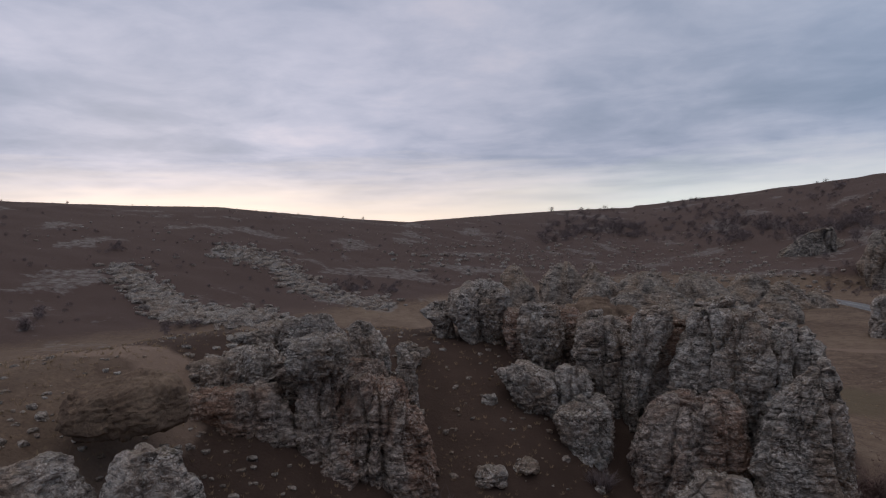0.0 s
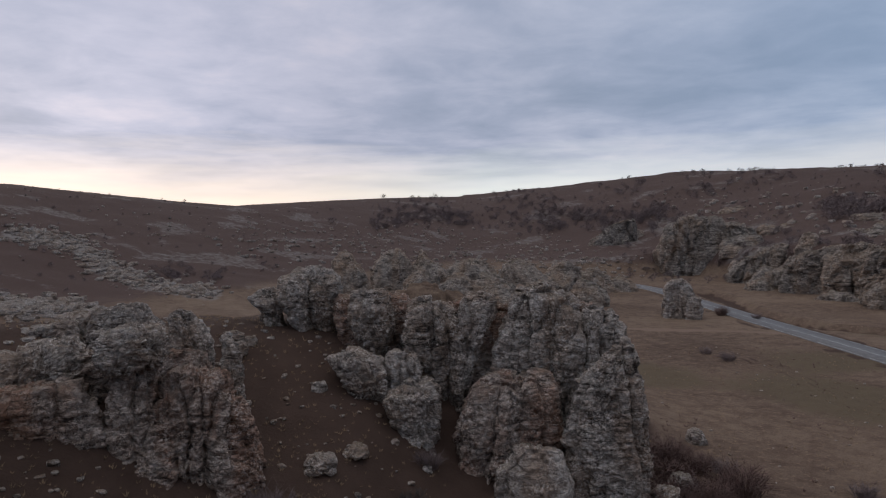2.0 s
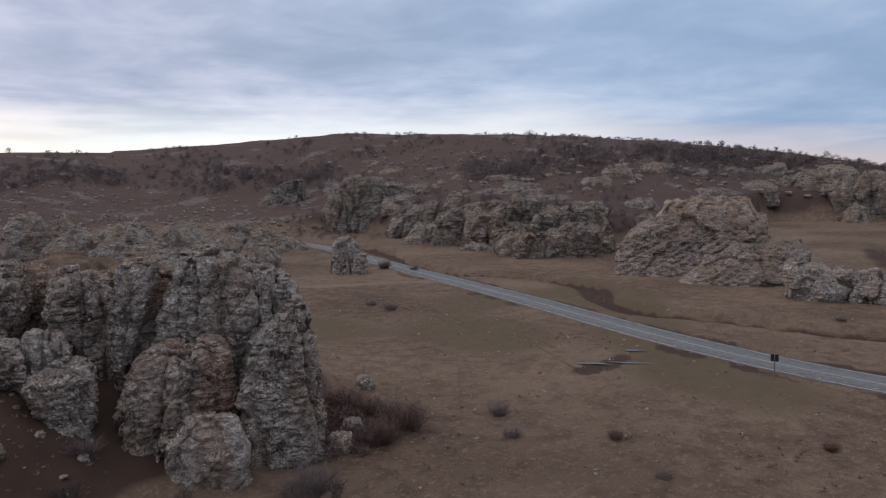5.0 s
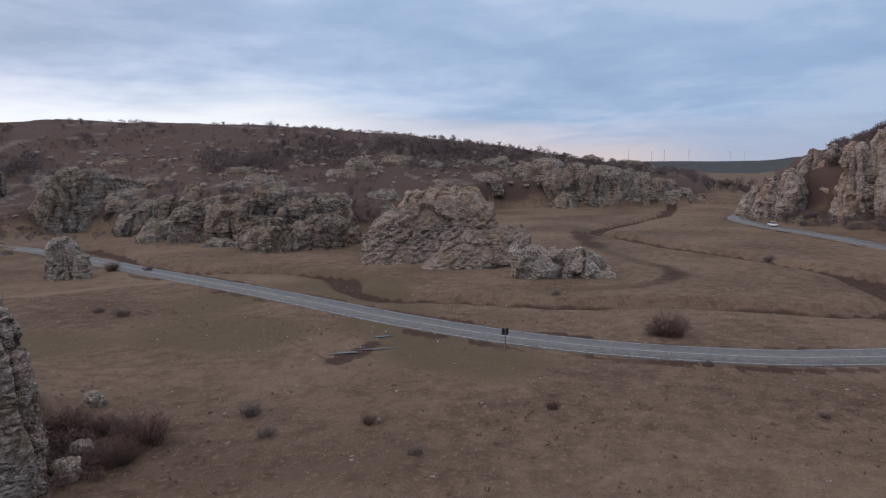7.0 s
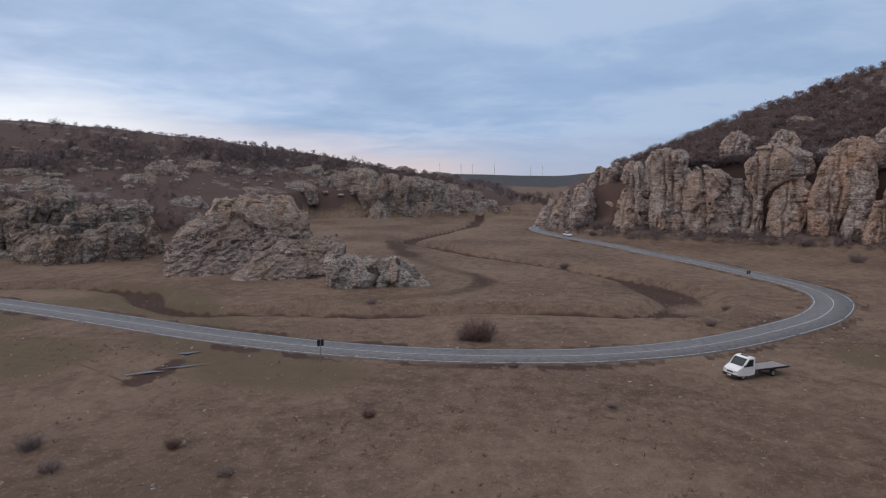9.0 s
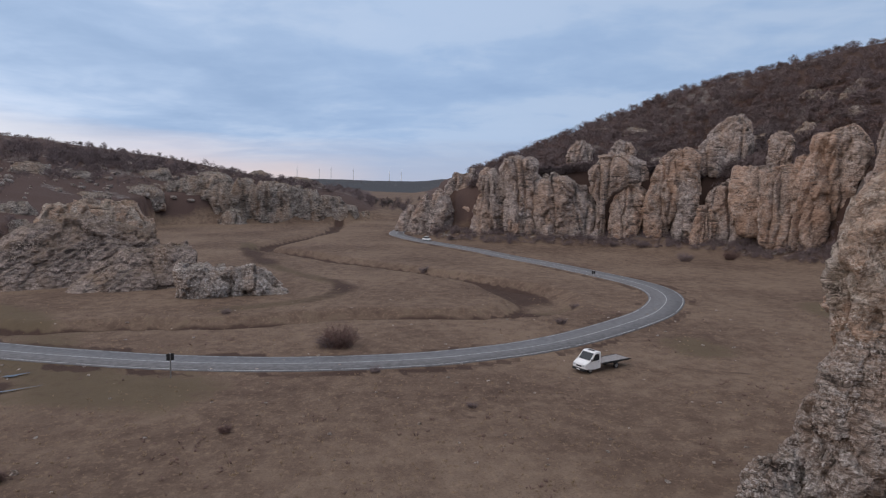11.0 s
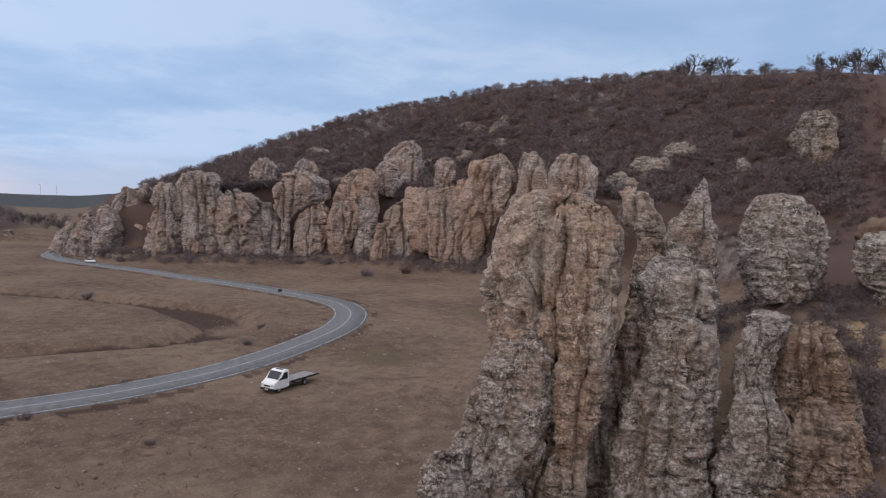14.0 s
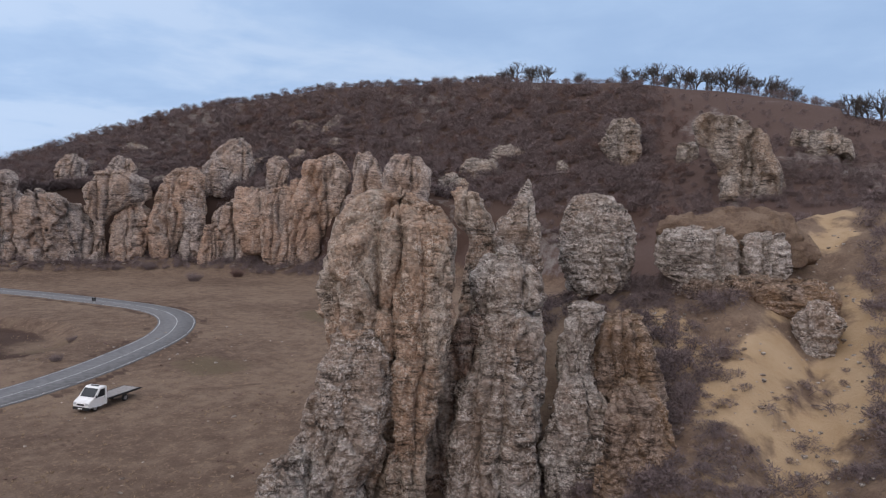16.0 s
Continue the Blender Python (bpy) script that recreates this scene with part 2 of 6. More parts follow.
ROCK_LAYER = rock_material("limestone_layered", (0.077, 0.060, 0.054), (0.203, 0.158, 0.135), (0.378, 0.307, 0.266), (0.279, 0.196, 0.140), 0.3, 0.45, 0.7)
ROCK_TAN = rock_material("limestone_tan", (0.098, 0.081, 0.076), (0.257, 0.210, 0.188), (0.423, 0.363, 0.328), (0.347, 0.239, 0.176), 0.5, 0.5, 0.5)
ROCK_FAR = rock_material("limestone_distant", (0.078, 0.065, 0.059), (0.198, 0.166, 0.145), (0.386, 0.336, 0.293), (0.313, 0.216, 0.152), 0.42, 0.45, 0.7)


def ground_material():
    m, tree, bsdf = material("dry_meadow")
    pos = world_coords(tree)
    a = noise_tex(tree, 0.035, 5, 0.6, pos)
    b = noise_tex(tree, 0.45, 6, 0.65, pos)
    c = noise_tex(tree, 5.0, 5, 0.7, pos)
    grass = ramp_node(tree, math_node(tree, "ADD", math_node(tree, "MULTIPLY", a, 0.5), math_node(tree, "MULTIPLY", b, 0.5)), [(0.36, (0.081, 0.054, 0.042)), (0.47, (0.138, 0.095, 0.070)), (0.60, (0.205, 0.148, 0.108))])
    grass = mix_node(tree, math_node(tree, "MULTIPLY", ramp_node(tree, c, [(0.38, 1.0), (0.50, 0.0)]), 0.4), grass, (0.071, 0.045, 0.034))
    d = noise_tex(tree, 1.6, 6, 0.75, pos)
    grass = mix_node(tree, math_node(tree, "MULTIPLY", ramp_node(tree, d, [(0.54, 0.0), (0.62, 1.0)]), 0.5), grass, (0.270, 0.190, 0.130))
    def mask(key):
        n = tree.nodes.new("ShaderNodeAttribute")
        n.attribute_name = key
        rough = math_node(tree, "ADD", n.outputs["Fac"], math_node(tree, "MULTIPLY", math_node(tree, "SUBTRACT", b, 0.5), 0.9))
        return ramp_node(tree, rough, [(0.35, 0.0), (0.62, 1.0)])
    grass = mix_node(tree, mask("green"), grass, mix_node(tree, b, (0.090, 0.068, 0.045), (0.152, 0.114, 0.075)))
    grass = mix_node(tree, mask("dark"), grass, mix_node(tree, b, (0.042, 0.027, 0.021), (0.094, 0.061, 0.048)))
    grass = mix_node(tree, mask("hill"), grass, mix_node(tree, c, (0.050, 0.034, 0.030), (0.131, 0.087, 0.074)))
    grass = mix_node(tree, mask("path"), grass, mix_node(tree, c, (0.150, 0.102, 0.079), (0.260, 0.185, 0.140)))
    # haze of distance, painted into the far plain as a blue-grey tint
    grass = mix_node(tree, mask("haze_tint"), grass, mix_node(tree, b, (0.045, 0.046, 0.05), (0.075, 0.075, 0.078)))
    grass = mix_node(tree, mask("litter"), grass, mix_node(tree, c, (0.040, 0.026, 0.021), (0.100, 0.063, 0.050)))
    grass = mix_node(tree, mask("soil"), grass, mix_node(tree, b, (0.26, 0.165, 0.085), (0.45, 0.34, 0.225)))
    grass = mix_node(tree, mask("stony"), grass, mix_node(tree, c, (0.10, 0.09, 0.085), (0.34, 0.31, 0.29)))
    link(tree, grass, bsdf.inputs["Base Color"])
    bsdf.inputs["Roughness"].default_value = 0.95
    bsdf.inputs["Specular IOR Level"].default_value = 0.1
    bump(tree, bsdf, math_node(tree, "ADD", b, math_node(tree, "MULTIPLY", c, 0.6)), 0.7, 0.25)
    return m


GROUND = ground_material()


def plain(name, colour, rough=0.6, metal=0.0, vary=0.0, scale=8.0):
    m, tree, bsdf = material(name)
    bsdf.inputs["Base Color"].default_value = (*colour, 1)
    bsdf.inputs["Roughness"].default_value = rough
    bsdf.inputs["Metallic"].default_value = metal
    if vary:
        n = noise_tex(tree, scale, 5, 0.65, world_coords(tree))
        link(tree, ramp_node(tree, n, [(0.35, tuple(c * (1 - vary) for c in colour)), (0.65, tuple(min(1, c * (1 + vary)) for c in colour))]), bsdf.inputs["Base Color"])
        bump(tree, bsdf, n, 0.3, 0.02)
    return m


ASPHALT = plain("worn_asphalt", (0.132, 0.129, 0.132), 0.75, 0, 0.25, 1.3)
MARKING = plain("worn_road_paint", (0.42, 0.42, 0.42), 0.7, 0, 0.3, 3.0)
TWIG = plain("bare_twigs", (0.150, 0.112, 0.110), 0.9, 0, 0.35, 2.0)
TWIG_RED = plain("reddish_twigs", (0.13, 0.078, 0.066), 0.9, 0, 0.35, 2.0)
BARK = plain("grey_bark", (0.075, 0.062, 0.055), 0.9, 0, 0.3, 3.0)
STRAW = plain("dry_straw", (0.24, 0.165, 0.10), 0.9, 0, 0.35, 0.7)
WATER = plain("still_puddle", (0.03, 0.03, 0.03), 0.06)
WHITE = plain("white_vehicle_paint", (0.78, 0.78, 0.77), 0.3, 0, 0.05, 2.0)
BLACK = plain("black_plastic", (0.02, 0.02, 0.021), 0.55)
RUBBER = plain("tyre_rubber", (0.025, 0.025, 0.025), 0.85)
STEEL = plain("galvanised_steel", (0.35, 0.36, 0.37), 0.4, 0.8, 0.2, 6.0)
BED = plain("flatbed_planks", (0.24, 0.22, 0.21), 0.7, 0, 0.2, 3.0)
GLASS = plain("dark_window_glass", (0.02, 0.025, 0.03), 0.06)
LAMP_GLASS = plain("headlamp_glass", (0.5, 0.52, 0.55), 0.1)


# ---------------------------------------------------------------- the lie of the land
def bearing(x, y):
    return np.degrees(np.arctan2(x, y))


def place(az, r, z=0.0):
    return Vector((r * math.sin(radians(az)), r * math.cos(radians(az)), z))


# hills round the valley: bearing of each station, range of the foot, range and height of the crest
HILL_AZ = (-180, -120, -60, -33, -18, -3, 10, 16, 33, 45, 53, 60, 67.5, 73, 78, 82, 84.5, 87.8, 89.0, 90.2, 95, 102, 111, 122, 134, 145, 152.6, 157, 163.3, 180)
HILL_FOOT = (80, 100, 110, 115, 130, 165, 235, 300, 310, 225, 205, 215, 360, 360, 355, 360, 380, 380, 285, 268, 250, 247, 240, 205, 170, 150, 128, 118, 105, 80)
HILL_CREST = (290, 300, 350, 420, 450, 520, 800, 900, 750, 650, 600, 580, 560, 500, 450, 430, 420, 420, 330, 320, 350, 360, 360, 350, 340, 320, 305, 300, 295, 290)
HILL_TOP = (52, 50, 50, 53.5, 52, 42.5, 61, 66, 75.5, 65, 57, 50, 40, 29, 20.5, 14, 5, 1.5, 7, 22, 31, 49.5, 69, 80.5, 82.5, 77, 69.5, 64.5, 55, 52)
# share of the height won at once above the foot, where there are cliffs
HILL_CLIFF = (0, 0, 0, 0, 0, 0, 0, 0.02, 0.12, 0.22, 0.2, 0.15, 0.35, 0.5, 0.6, 0.6, 0.4, 0.3, 0.6, 0.72, 0.7, 0.48, 0.36, 0.3, 0.22, 0.12, 0.08, 0.05, 0.0, 0)

ROAD_LINE = [(128, 260), (125.5, 220), (121.5, 194), (111.2, 156.7), (101.9, 124), (95.4, 99), (90, 79.2), (84.6, 61.5), (81.3, 50.5), (79.1, 41.1), (77.5, 32.7), (76.6, 21.4), (77.3, 11.3), (79.2, 1.5), (81.8, -5.1), (85.4, -12), (91.5, -19.8), (101, -29), (110, -36), (121.5, -41.5), (132, -43.4), (142, -42.2), (152.5, -38.6), (162.6, -34.5), (173.1, -30), (183.2, -25), (194.9, -19.1), (210.8, -12.3), (226, -4.2), (243.4, 5.3), (262, 13.3), (282, 17.8), (315, 15.5), (361, 9.6), (430, 12), (560, 30)]
STREAM = [(400, 58), (302, 48), (263, 52), (219, 57), (203, 43), (184, 27), (167, 9.5), (156, -2), (147, -9), (138, -15), (129, -18), (118, -18), (111, -14), (108.5, -6.5), (108, 2), (107.3, 11), (104.6, 20), (101.5, 28), (99, 37), (98, 49), (96, 60), (101, 71), (110, 79), (114, 90), (112, 105), (109, 116), (110, 132), (122, 160), (134, 190)]


TRACK_LINE = [(64, 133), (70.4, 126.4), (75.6, 122.1), (84.8, 116.5), (92.3, 111.4), (97, 109)]
RUT_LINE = [(70, 124), (73.7, 113.4), (70.7, 85.7), (67.2, 67.2), (66, 56), (60, 44)]
TURNING_LINE = [(60, -3), (64, -10.5), (69, -14.5), (75, -24), (72, -34), (64, -38)]


def spline(points, step):
    p = np.array([points[0], *points, points[-1]], float)
    out = []
    for i in range(1, len(p) - 2):
        n = max(2, int(np.linalg.norm(p[i + 1] - p[i]) / step))
        t = np.linspace(0, 1, n, endpoint=False)[:, None]
        out.append(0.5 * (2 * p[i] + (p[i + 1] - p[i - 1]) * t + (2 * p[i - 1] - 5 * p[i] + 4 * p[i + 1] - p[i + 2]) * t ** 2 + (3 * p[i] - p[i - 1] - 3 * p[i + 1] + p[i + 2]) * t ** 3))
    out.append(p[-1:])
    return np.concatenate(out)


ROAD = spline(ROAD_LINE, 2.0)
BROOK = spline(STREAM, 2.0)
SWALE = spline([(234.2, 67.3), (193.3, 53.0), (165.4, 39.4), (150.4, 28.6), (138.8, 20.3), (126.2, 20.1), (117.2, 26.4), (110.7, 35.9)], 2.0)
FOOTWAY = spline([(-33, 45), (-21, 47), (-17.2, 41.5), (-18.6, 36.5), (-18.2, 28)], 2.0)
# bands of broken stone on the hills, as bearing and sight angle
BARE_BANDS = [([(159.8, 1.2), (160.4, -0.9), (161.0, -2.9), (162.2, -5.3), (163.1, -7.6), (163.1, -10.4), (161.9, -13.8)], 3.4), ([(147.6, -8.9), (149.4, -10.2), (151.7, -12.6), (152.6, -16.0), (152.0, -20.6)], 2.6), ([(158.0, -9.4), (156.1, -11.7), (155.5, -14.8), (154.8, -18.2), (153.7, -21.6)], 3.4), ([(161.9, -13.8), (159.5, -18.0), (157.5, -22.0)], 4.0)]
SCREE_BANDS = [([(-25.4, -0.8), (-23.4, -2.8), (-21.6, -4.6), (-17.5, -5.0), (-14.0, -5.4)], 1.6), ([(-18.0, 0.4), (-14.5, -0.4), (-12.5, -2.2), (-10.0, -3.6), (-5.0, -4.7)], 1.4)]
TRACK, RUTS, TURNING = spline(TRACK_LINE, 3.0), spline(RUT_LINE, 3.0), spline(TURNING_LINE, 2.0)


def line_distance(x, y, line, reach=30.0):
    d = np.full(len(x), 1e3)
    lo, hi = line.min(0) - reach, line.max(0) + reach
    idx = np.where((x > lo[0]) & (x < hi[0]) & (y > lo[1]) & (y < hi[1]))[0]
    for s in range(0, len(idx), 20000):
        k = idx[s:s + 20000]
        q = np.stack([x[k], y[k]], 1)
        best = np.full(len(k), 1e6)
        for a, b in zip(line[:-1], line[1:]):
            ab = b - a
            u = np.clip(((q - a) @ ab) / max(ab @ ab, 1e-9), 0, 1)
            best = np.minimum(best, ((q - a - u[:, None] * ab) ** 2).sum(1))
        d[k] = np.sqrt(best)
    return d


def land(x, y):
    """Height of the ground, its covers and the painted distance tint at the points x, y."""
    x, y = np.asarray(x, float), np.asarray(y, float)
    r = np.hypot(x, y) + 1e-6
    az = bearing(x, y)
    foot = np.interp(az, HILL_AZ, HILL_FOOT) + 10 * fbm2(x, y, 35, 3, 12)
    crest = np.interp(az, HILL_AZ, HILL_CREST)
    top = np.interp(az, HILL_AZ, HILL_TOP)
    cliff = np.interp(az, HILL_AZ, HILL_CLIFF)
    t = np.clip((r - foot) / np.maximum(crest - foot, 10), 0, 1)
    rise = 1 - (1 - t) ** 1.5
    rise = np.where(cliff > 0.02, cliff * smooth((r - foot) / 14) + (1 - cliff) * smooth(t * 0.92 + 0.08 * t) ** 0.9, 0.55 * t + 0.45 * smooth(t))
    rise = np.minimum(rise, 1)
    z = top * rise * (1 - 0.25 * smooth((r - crest) / 900))
    rough = smooth(t * 6) * (1 - smooth((t - 0.85) * 8))
    z = z + rough * (2.2 * fbm2(x, y, 28, 4, 13) + 0.9 * fbm2(x, y, 9, 3, 14)) * np.clip(r / 200, 0.4, 1)
    apron = smooth((r - foot + 24) / 22) * smooth((az - 87) / 4) * smooth((140 - az) / 10) * (r < foot + 30)
    z = np.maximum(z, apron * (2.6 + 1.6 * fbm2(x, y, 12, 3, 44)))
    # wide plain beyond the valley mouth, rising to a far plateau
    z = z + 30 * smooth((r - 2200) / 2300) * (np.abs(az - 86) < 60)
    # near spur with the rock towers on the sunset side
    ang = az
    spur_z = np.interp(ang, (-120, -60, -36, -24, -14, -6, 2, 9, 16, 24, 30, 33, 40), (10, 12, 14.5, 15.0, 14.6, 13.6, 12.6, 11.5, 8.5, 4.5, 1.8, 0.6, 0))
    spur_r = np.interp(ang, (-120, -60, -36, -24, -10, 0, 10, 40), (40, 44, 48, 52, 60, 66, 66, 62))
    near_w = np.interp(ang, (-60, -36, -20, -6, 4, 14, 30), (36, 34, 30, 36, 36, 24, 14))
    far_w = np.interp(ang, (-60, -20, 0, 20, 40), (48, 52, 60, 50, 30))
    s = (r - spur_r)
    z_spur = spur_z * np.where(s < 0, smooth(1 + s / near_w) * 0.8 + 0.2 * np.clip(1 + s / near_w, 0, 1), smooth(1 - s / far_w))
    floor_left = 4.5 * smooth((8 - az) / 30) * smooth((az + 170) / 40)
    z = np.maximum(z, z_spur)
    z = np.maximum(z, floor_left * smooth((r - 60) / 40))
    # near spur on the other side, with the bare yellow slope
    b_z = np.interp(ang, (108, 118, 126, 132, 138, 144, 150, 158, 164, 172, 180), (0, 0.4, 3, 8, 11.5, 13.4, 14.6, 20, 22.3, 22, 20))
    b_r = np.interp(ang, (108, 126, 140, 150, 155, 160, 180), (52, 56, 60, 66, 72, 86, 90))
    s2 = r - b_r
    b_near = np.interp(ang, (108, 130, 140, 150, 165, 180), (13, 14, 18, 40, 66, 74))
    z_b = b_z * np.where(s2 < 0, np.clip(1 + s2 / b_near, 0, 1) * 0.7 + 0.3 * smooth(1 + s2 / b_near), 1 - 0.45 * smooth(s2 / 40))
    z_b = z_b * np.where(ang < 150, 1 - 0.6 * smooth((s2 - 25) / 45), 1)
    z = np.maximum(z, z_b)
    # an eroded hollow under the path
    z = z - 3.6 * np.exp(-((x + 16.4) ** 2 / 7 + (y - 33.6) ** 2 / 9))
    close = smooth((r - 15) / 20)
    z = z + close * (0.10 * fbm2(x, y, 3.0, 3, 15) + 0.35 * fbm2(x, y, 22, 3, 16)) * (0.25 + smooth(z / 3))
    spurs = np.maximum(smooth(z_spur / 3) * (r < 130), smooth(z_b / 3) * (r < 140))
    z = z + spurs * (0.9 * fbm2(x, y, 7, 4, 17)) + spurs * (az > 138) * (r < 110) * (0.55 * (0.3 - np.abs(fbm2(x, y, 3.0, 4, 36))) + 0.3 * fbm2(x, y, 1.3, 2, 37))
    # hollow under an earthy lip on the spur
    hollow = (1 - smooth((np.abs(az + 26.0) - 2.9) / 0.9)) * smooth((r - 32.8) / 1.0) * (1 - smooth((r - 39.6) / 1.2))
    z = z - hollow * np.maximum(z - 9.6, 0)
    # dry stream bed, cut into the flat
    brook = line_distance(x, y, BROOK)
    flat = 1 - smooth((z - 1.5) / 3)
    wide = 3.4 + 2.4 * fbm2(x, y, 14, 2, 18) + 3.0 * (1 - smooth((np.hypot(x - 124, y + 17) - 8) / 14))
    z = z - 2.0 * (1 - smooth((brook - wide * 0.5) / (wide * 0.9))) * flat
    # the road keeps level
    way = line_distance(x, y, ROAD)
    k = 1 - smooth((way - 3.6) / 5.0)
    z = z * (1 - k) + (0.03 - 0.12 * smooth((way - 2.9) / 1.2)) * k
    track = line_distance(x, y, TRACK)
    ruts = line_distance(x, y, RUTS)
    turn = line_distance(x, y, TURNING)
    swale = 1 - smooth((line_distance(x, y, SWALE) + 1.2 * fbm2(x, y, 9, 3, 38) - 0.5) / 4.5)
    wheel = np.exp(-((np.minimum(np.abs(ruts - 0.8), np.abs(turn - 0.8))) / 0.35) ** 2)
    patchy = fbm2(x, y, 11, 4, 24)
    drift = az + 2.2 * fbm2(x, y, 6, 3, 29)
    seen = np.degrees(np.arctan2(z - EYE, r))
    bare = np.zeros(len(x))
    for band, width in BARE_BANDS:
        p = np.array(band)
        for a, b in zip(p[:-1], p[1:]):
            u = np.clip(((drift - a[0]) * (b[0] - a[0]) + (seen - a[1]) * (b[1] - a[1])) / ((b - a) @ (b - a)), 0, 1)
            bare = np.maximum(bare, 1 - np.hypot(drift - a[0] - u * (b[0] - a[0]), seen - a[1] - u * (b[1] - a[1])) / (width * (0.5 + 0.5 * np.clip((2 - seen) / 12, 0, 1))))
    streak = np.zeros(len(x))
    for band, width in SCREE_BANDS:
        p = np.array(band)
        for a, b in zip(p[:-1], p[1:]):
            u = np.clip(((az - a[0]) * (b[0] - a[0]) + (seen - a[1]) * (b[1] - a[1])) / ((b - a) @ (b - a)), 0, 1)
            gap = np.hypot(az - a[0] - u * (b[0] - a[0]), (seen - a[1] - u * (b[1] - a[1])) * 2)
            streak = np.maximum(streak, 1 - smooth(gap / width - 0.3))
    covers = {
        "hill": smooth((z - 2) / 6) * (r > 95),
        "green": 0.75 * smooth((fbm2(x, y, 34, 3, 21) + 0.10) / 0.3) * (z < 1.5) * (r < 150) + 0.35 * smooth((10 - brook) / 6) * (z < 1) + 0.6 * swale,
        # along the stream: eroded banks, with the shade below them painted in
        "dark": np.maximum(1.25 * (1 - smooth((brook - 0.6 * wide) / 1.3)) * smooth(0.95 + 1.4 * fbm2(x, y, 20, 2, 28)), 0.85 * smooth((spurs - 0.2) * 2) * (0.45 * smooth((az + 40) / 6) + 0.55 * smooth((az + 27) / 8)) * (az < 60)) + 0.55 * (way > 3.3) * (way < 5.2) * (fbm2(x, y, 6, 2, 23) > -0.05) + 0.55 * wheel + 0.40 * swale + 0.30 * smooth((72 - az) / 16) * smooth((az - 26) / 6) * (r < 72) + 0.8 * (1 - smooth((np.hypot((x - 63) / 3.2, y - 45 + 1.5 * fbm2(x, y, 5, 2, 26)) - 1.0) / 1.2)) + 0.36 * smooth((fbm2(x, y, 18, 3, 27) - 0.08) / 0.3) * (z < 1.5) * (1 - 0.7 * smooth((72 - az) / 16) * (r < 72)),
        "path": np.maximum(np.maximum(0.8 * (1 - smooth((line_distance(x, y, FOOTWAY) - 0.8) / 2.6)), 0.12 * smooth((-18 - az) / 6) * (r < 66) * (r > 30)), 0.95 * (1 - smooth((track - 0.9) / 1.4))),
        "soil": np.where(r < 115, np.clip(0.62 + 0.6 * bare - 1.7 * np.abs(patchy) - 1.3 * np.abs(fbm2(x, y, 3.0, 3, 35)), 0, 1) * smooth(bare * 3) * (r > 26), 0) * (az > 139),
        "litter": 0.75 * apron * smooth(0.7 + 1.6 * fbm2(x, y, 9, 3, 45)) + np.clip(smooth((az - 92) / 3) * smooth((152 - az) / 10) * smooth((z - 8) / 8) * (r > 95) * (0.75 + 0.8 * fbm2(x, y, 26, 3, 30)), 0, 1) + 1.0 * smooth(spurs * 2) * (az > 128) * smooth((0.15 - bare) * 2) + 0.4 * smooth((fbm2(x, y, 60, 3, 33) - 0.05) / 0.2) * (az > 8) * (az < 86) * smooth((z - 8) / 10) * (r > 150),
        "stony": np.where(r > 88, np.maximum(0.45 * smooth((fbm2(x, y, 22, 4, 25) - 0.06) / 0.2) * smooth(z / 6), 0.62 * streak), 0),
        # grows with range: stands in for haze over the far plain
        "haze_tint": 0.9 * smooth((r - 1100) / 500),
    }
    return z, covers


GRID = {}


def ground_z(az, r):
    """Height of the ground sheet at bearings and ranges."""
    az, r = np.asarray(az, float), np.asarray(r, float)
    i = np.clip(np.searchsorted(GRID["rings"], r) - 1, 0, len(GRID["rings"]) - 2)
    j = np.clip(np.floor((az - GRID["azs"][0]) / 0.38).astype(int), 0, GRID["fine"] - 2)
    u = np.clip((r - GRID["rings"][i]) / (GRID["rings"][i + 1] - GRID["rings"][i]), 0, 1)
    v = np.clip((az - GRID["azs"][j]) / 0.38, 0, 1)
    z = GRID["z"]
    return (z[i, j] * (1 - v) + z[i, j + 1] * v) * (1 - u) + (z[i + 1, j] * (1 - v) + z[i + 1, j + 1] * v) * u


def height(x, y):
    return float(ground_z(bearing(x, y), math.hypot(x, y)))


def sight(az, el, near=20.0):
    """The range at which sight lines from the lookout first meet the ground, beyond near."""
    az, el = np.atleast_1d(np.asarray(az, float)), np.atleast_1d(np.asarray(el, float))
    rings = GRID["rings"][GRID["rings"] > near]
    out = np.full(len(az), np.nan)
    for k in range(len(az)):
        up = np.degrees(np.arctan2(ground_z(np.full(len(rings), az[k]), rings) - EYE, rings))
        hit = np.argmax(up >= el[k])
        if up[hit] >= el[k]:
            out[k] = rings[hit]
    return out


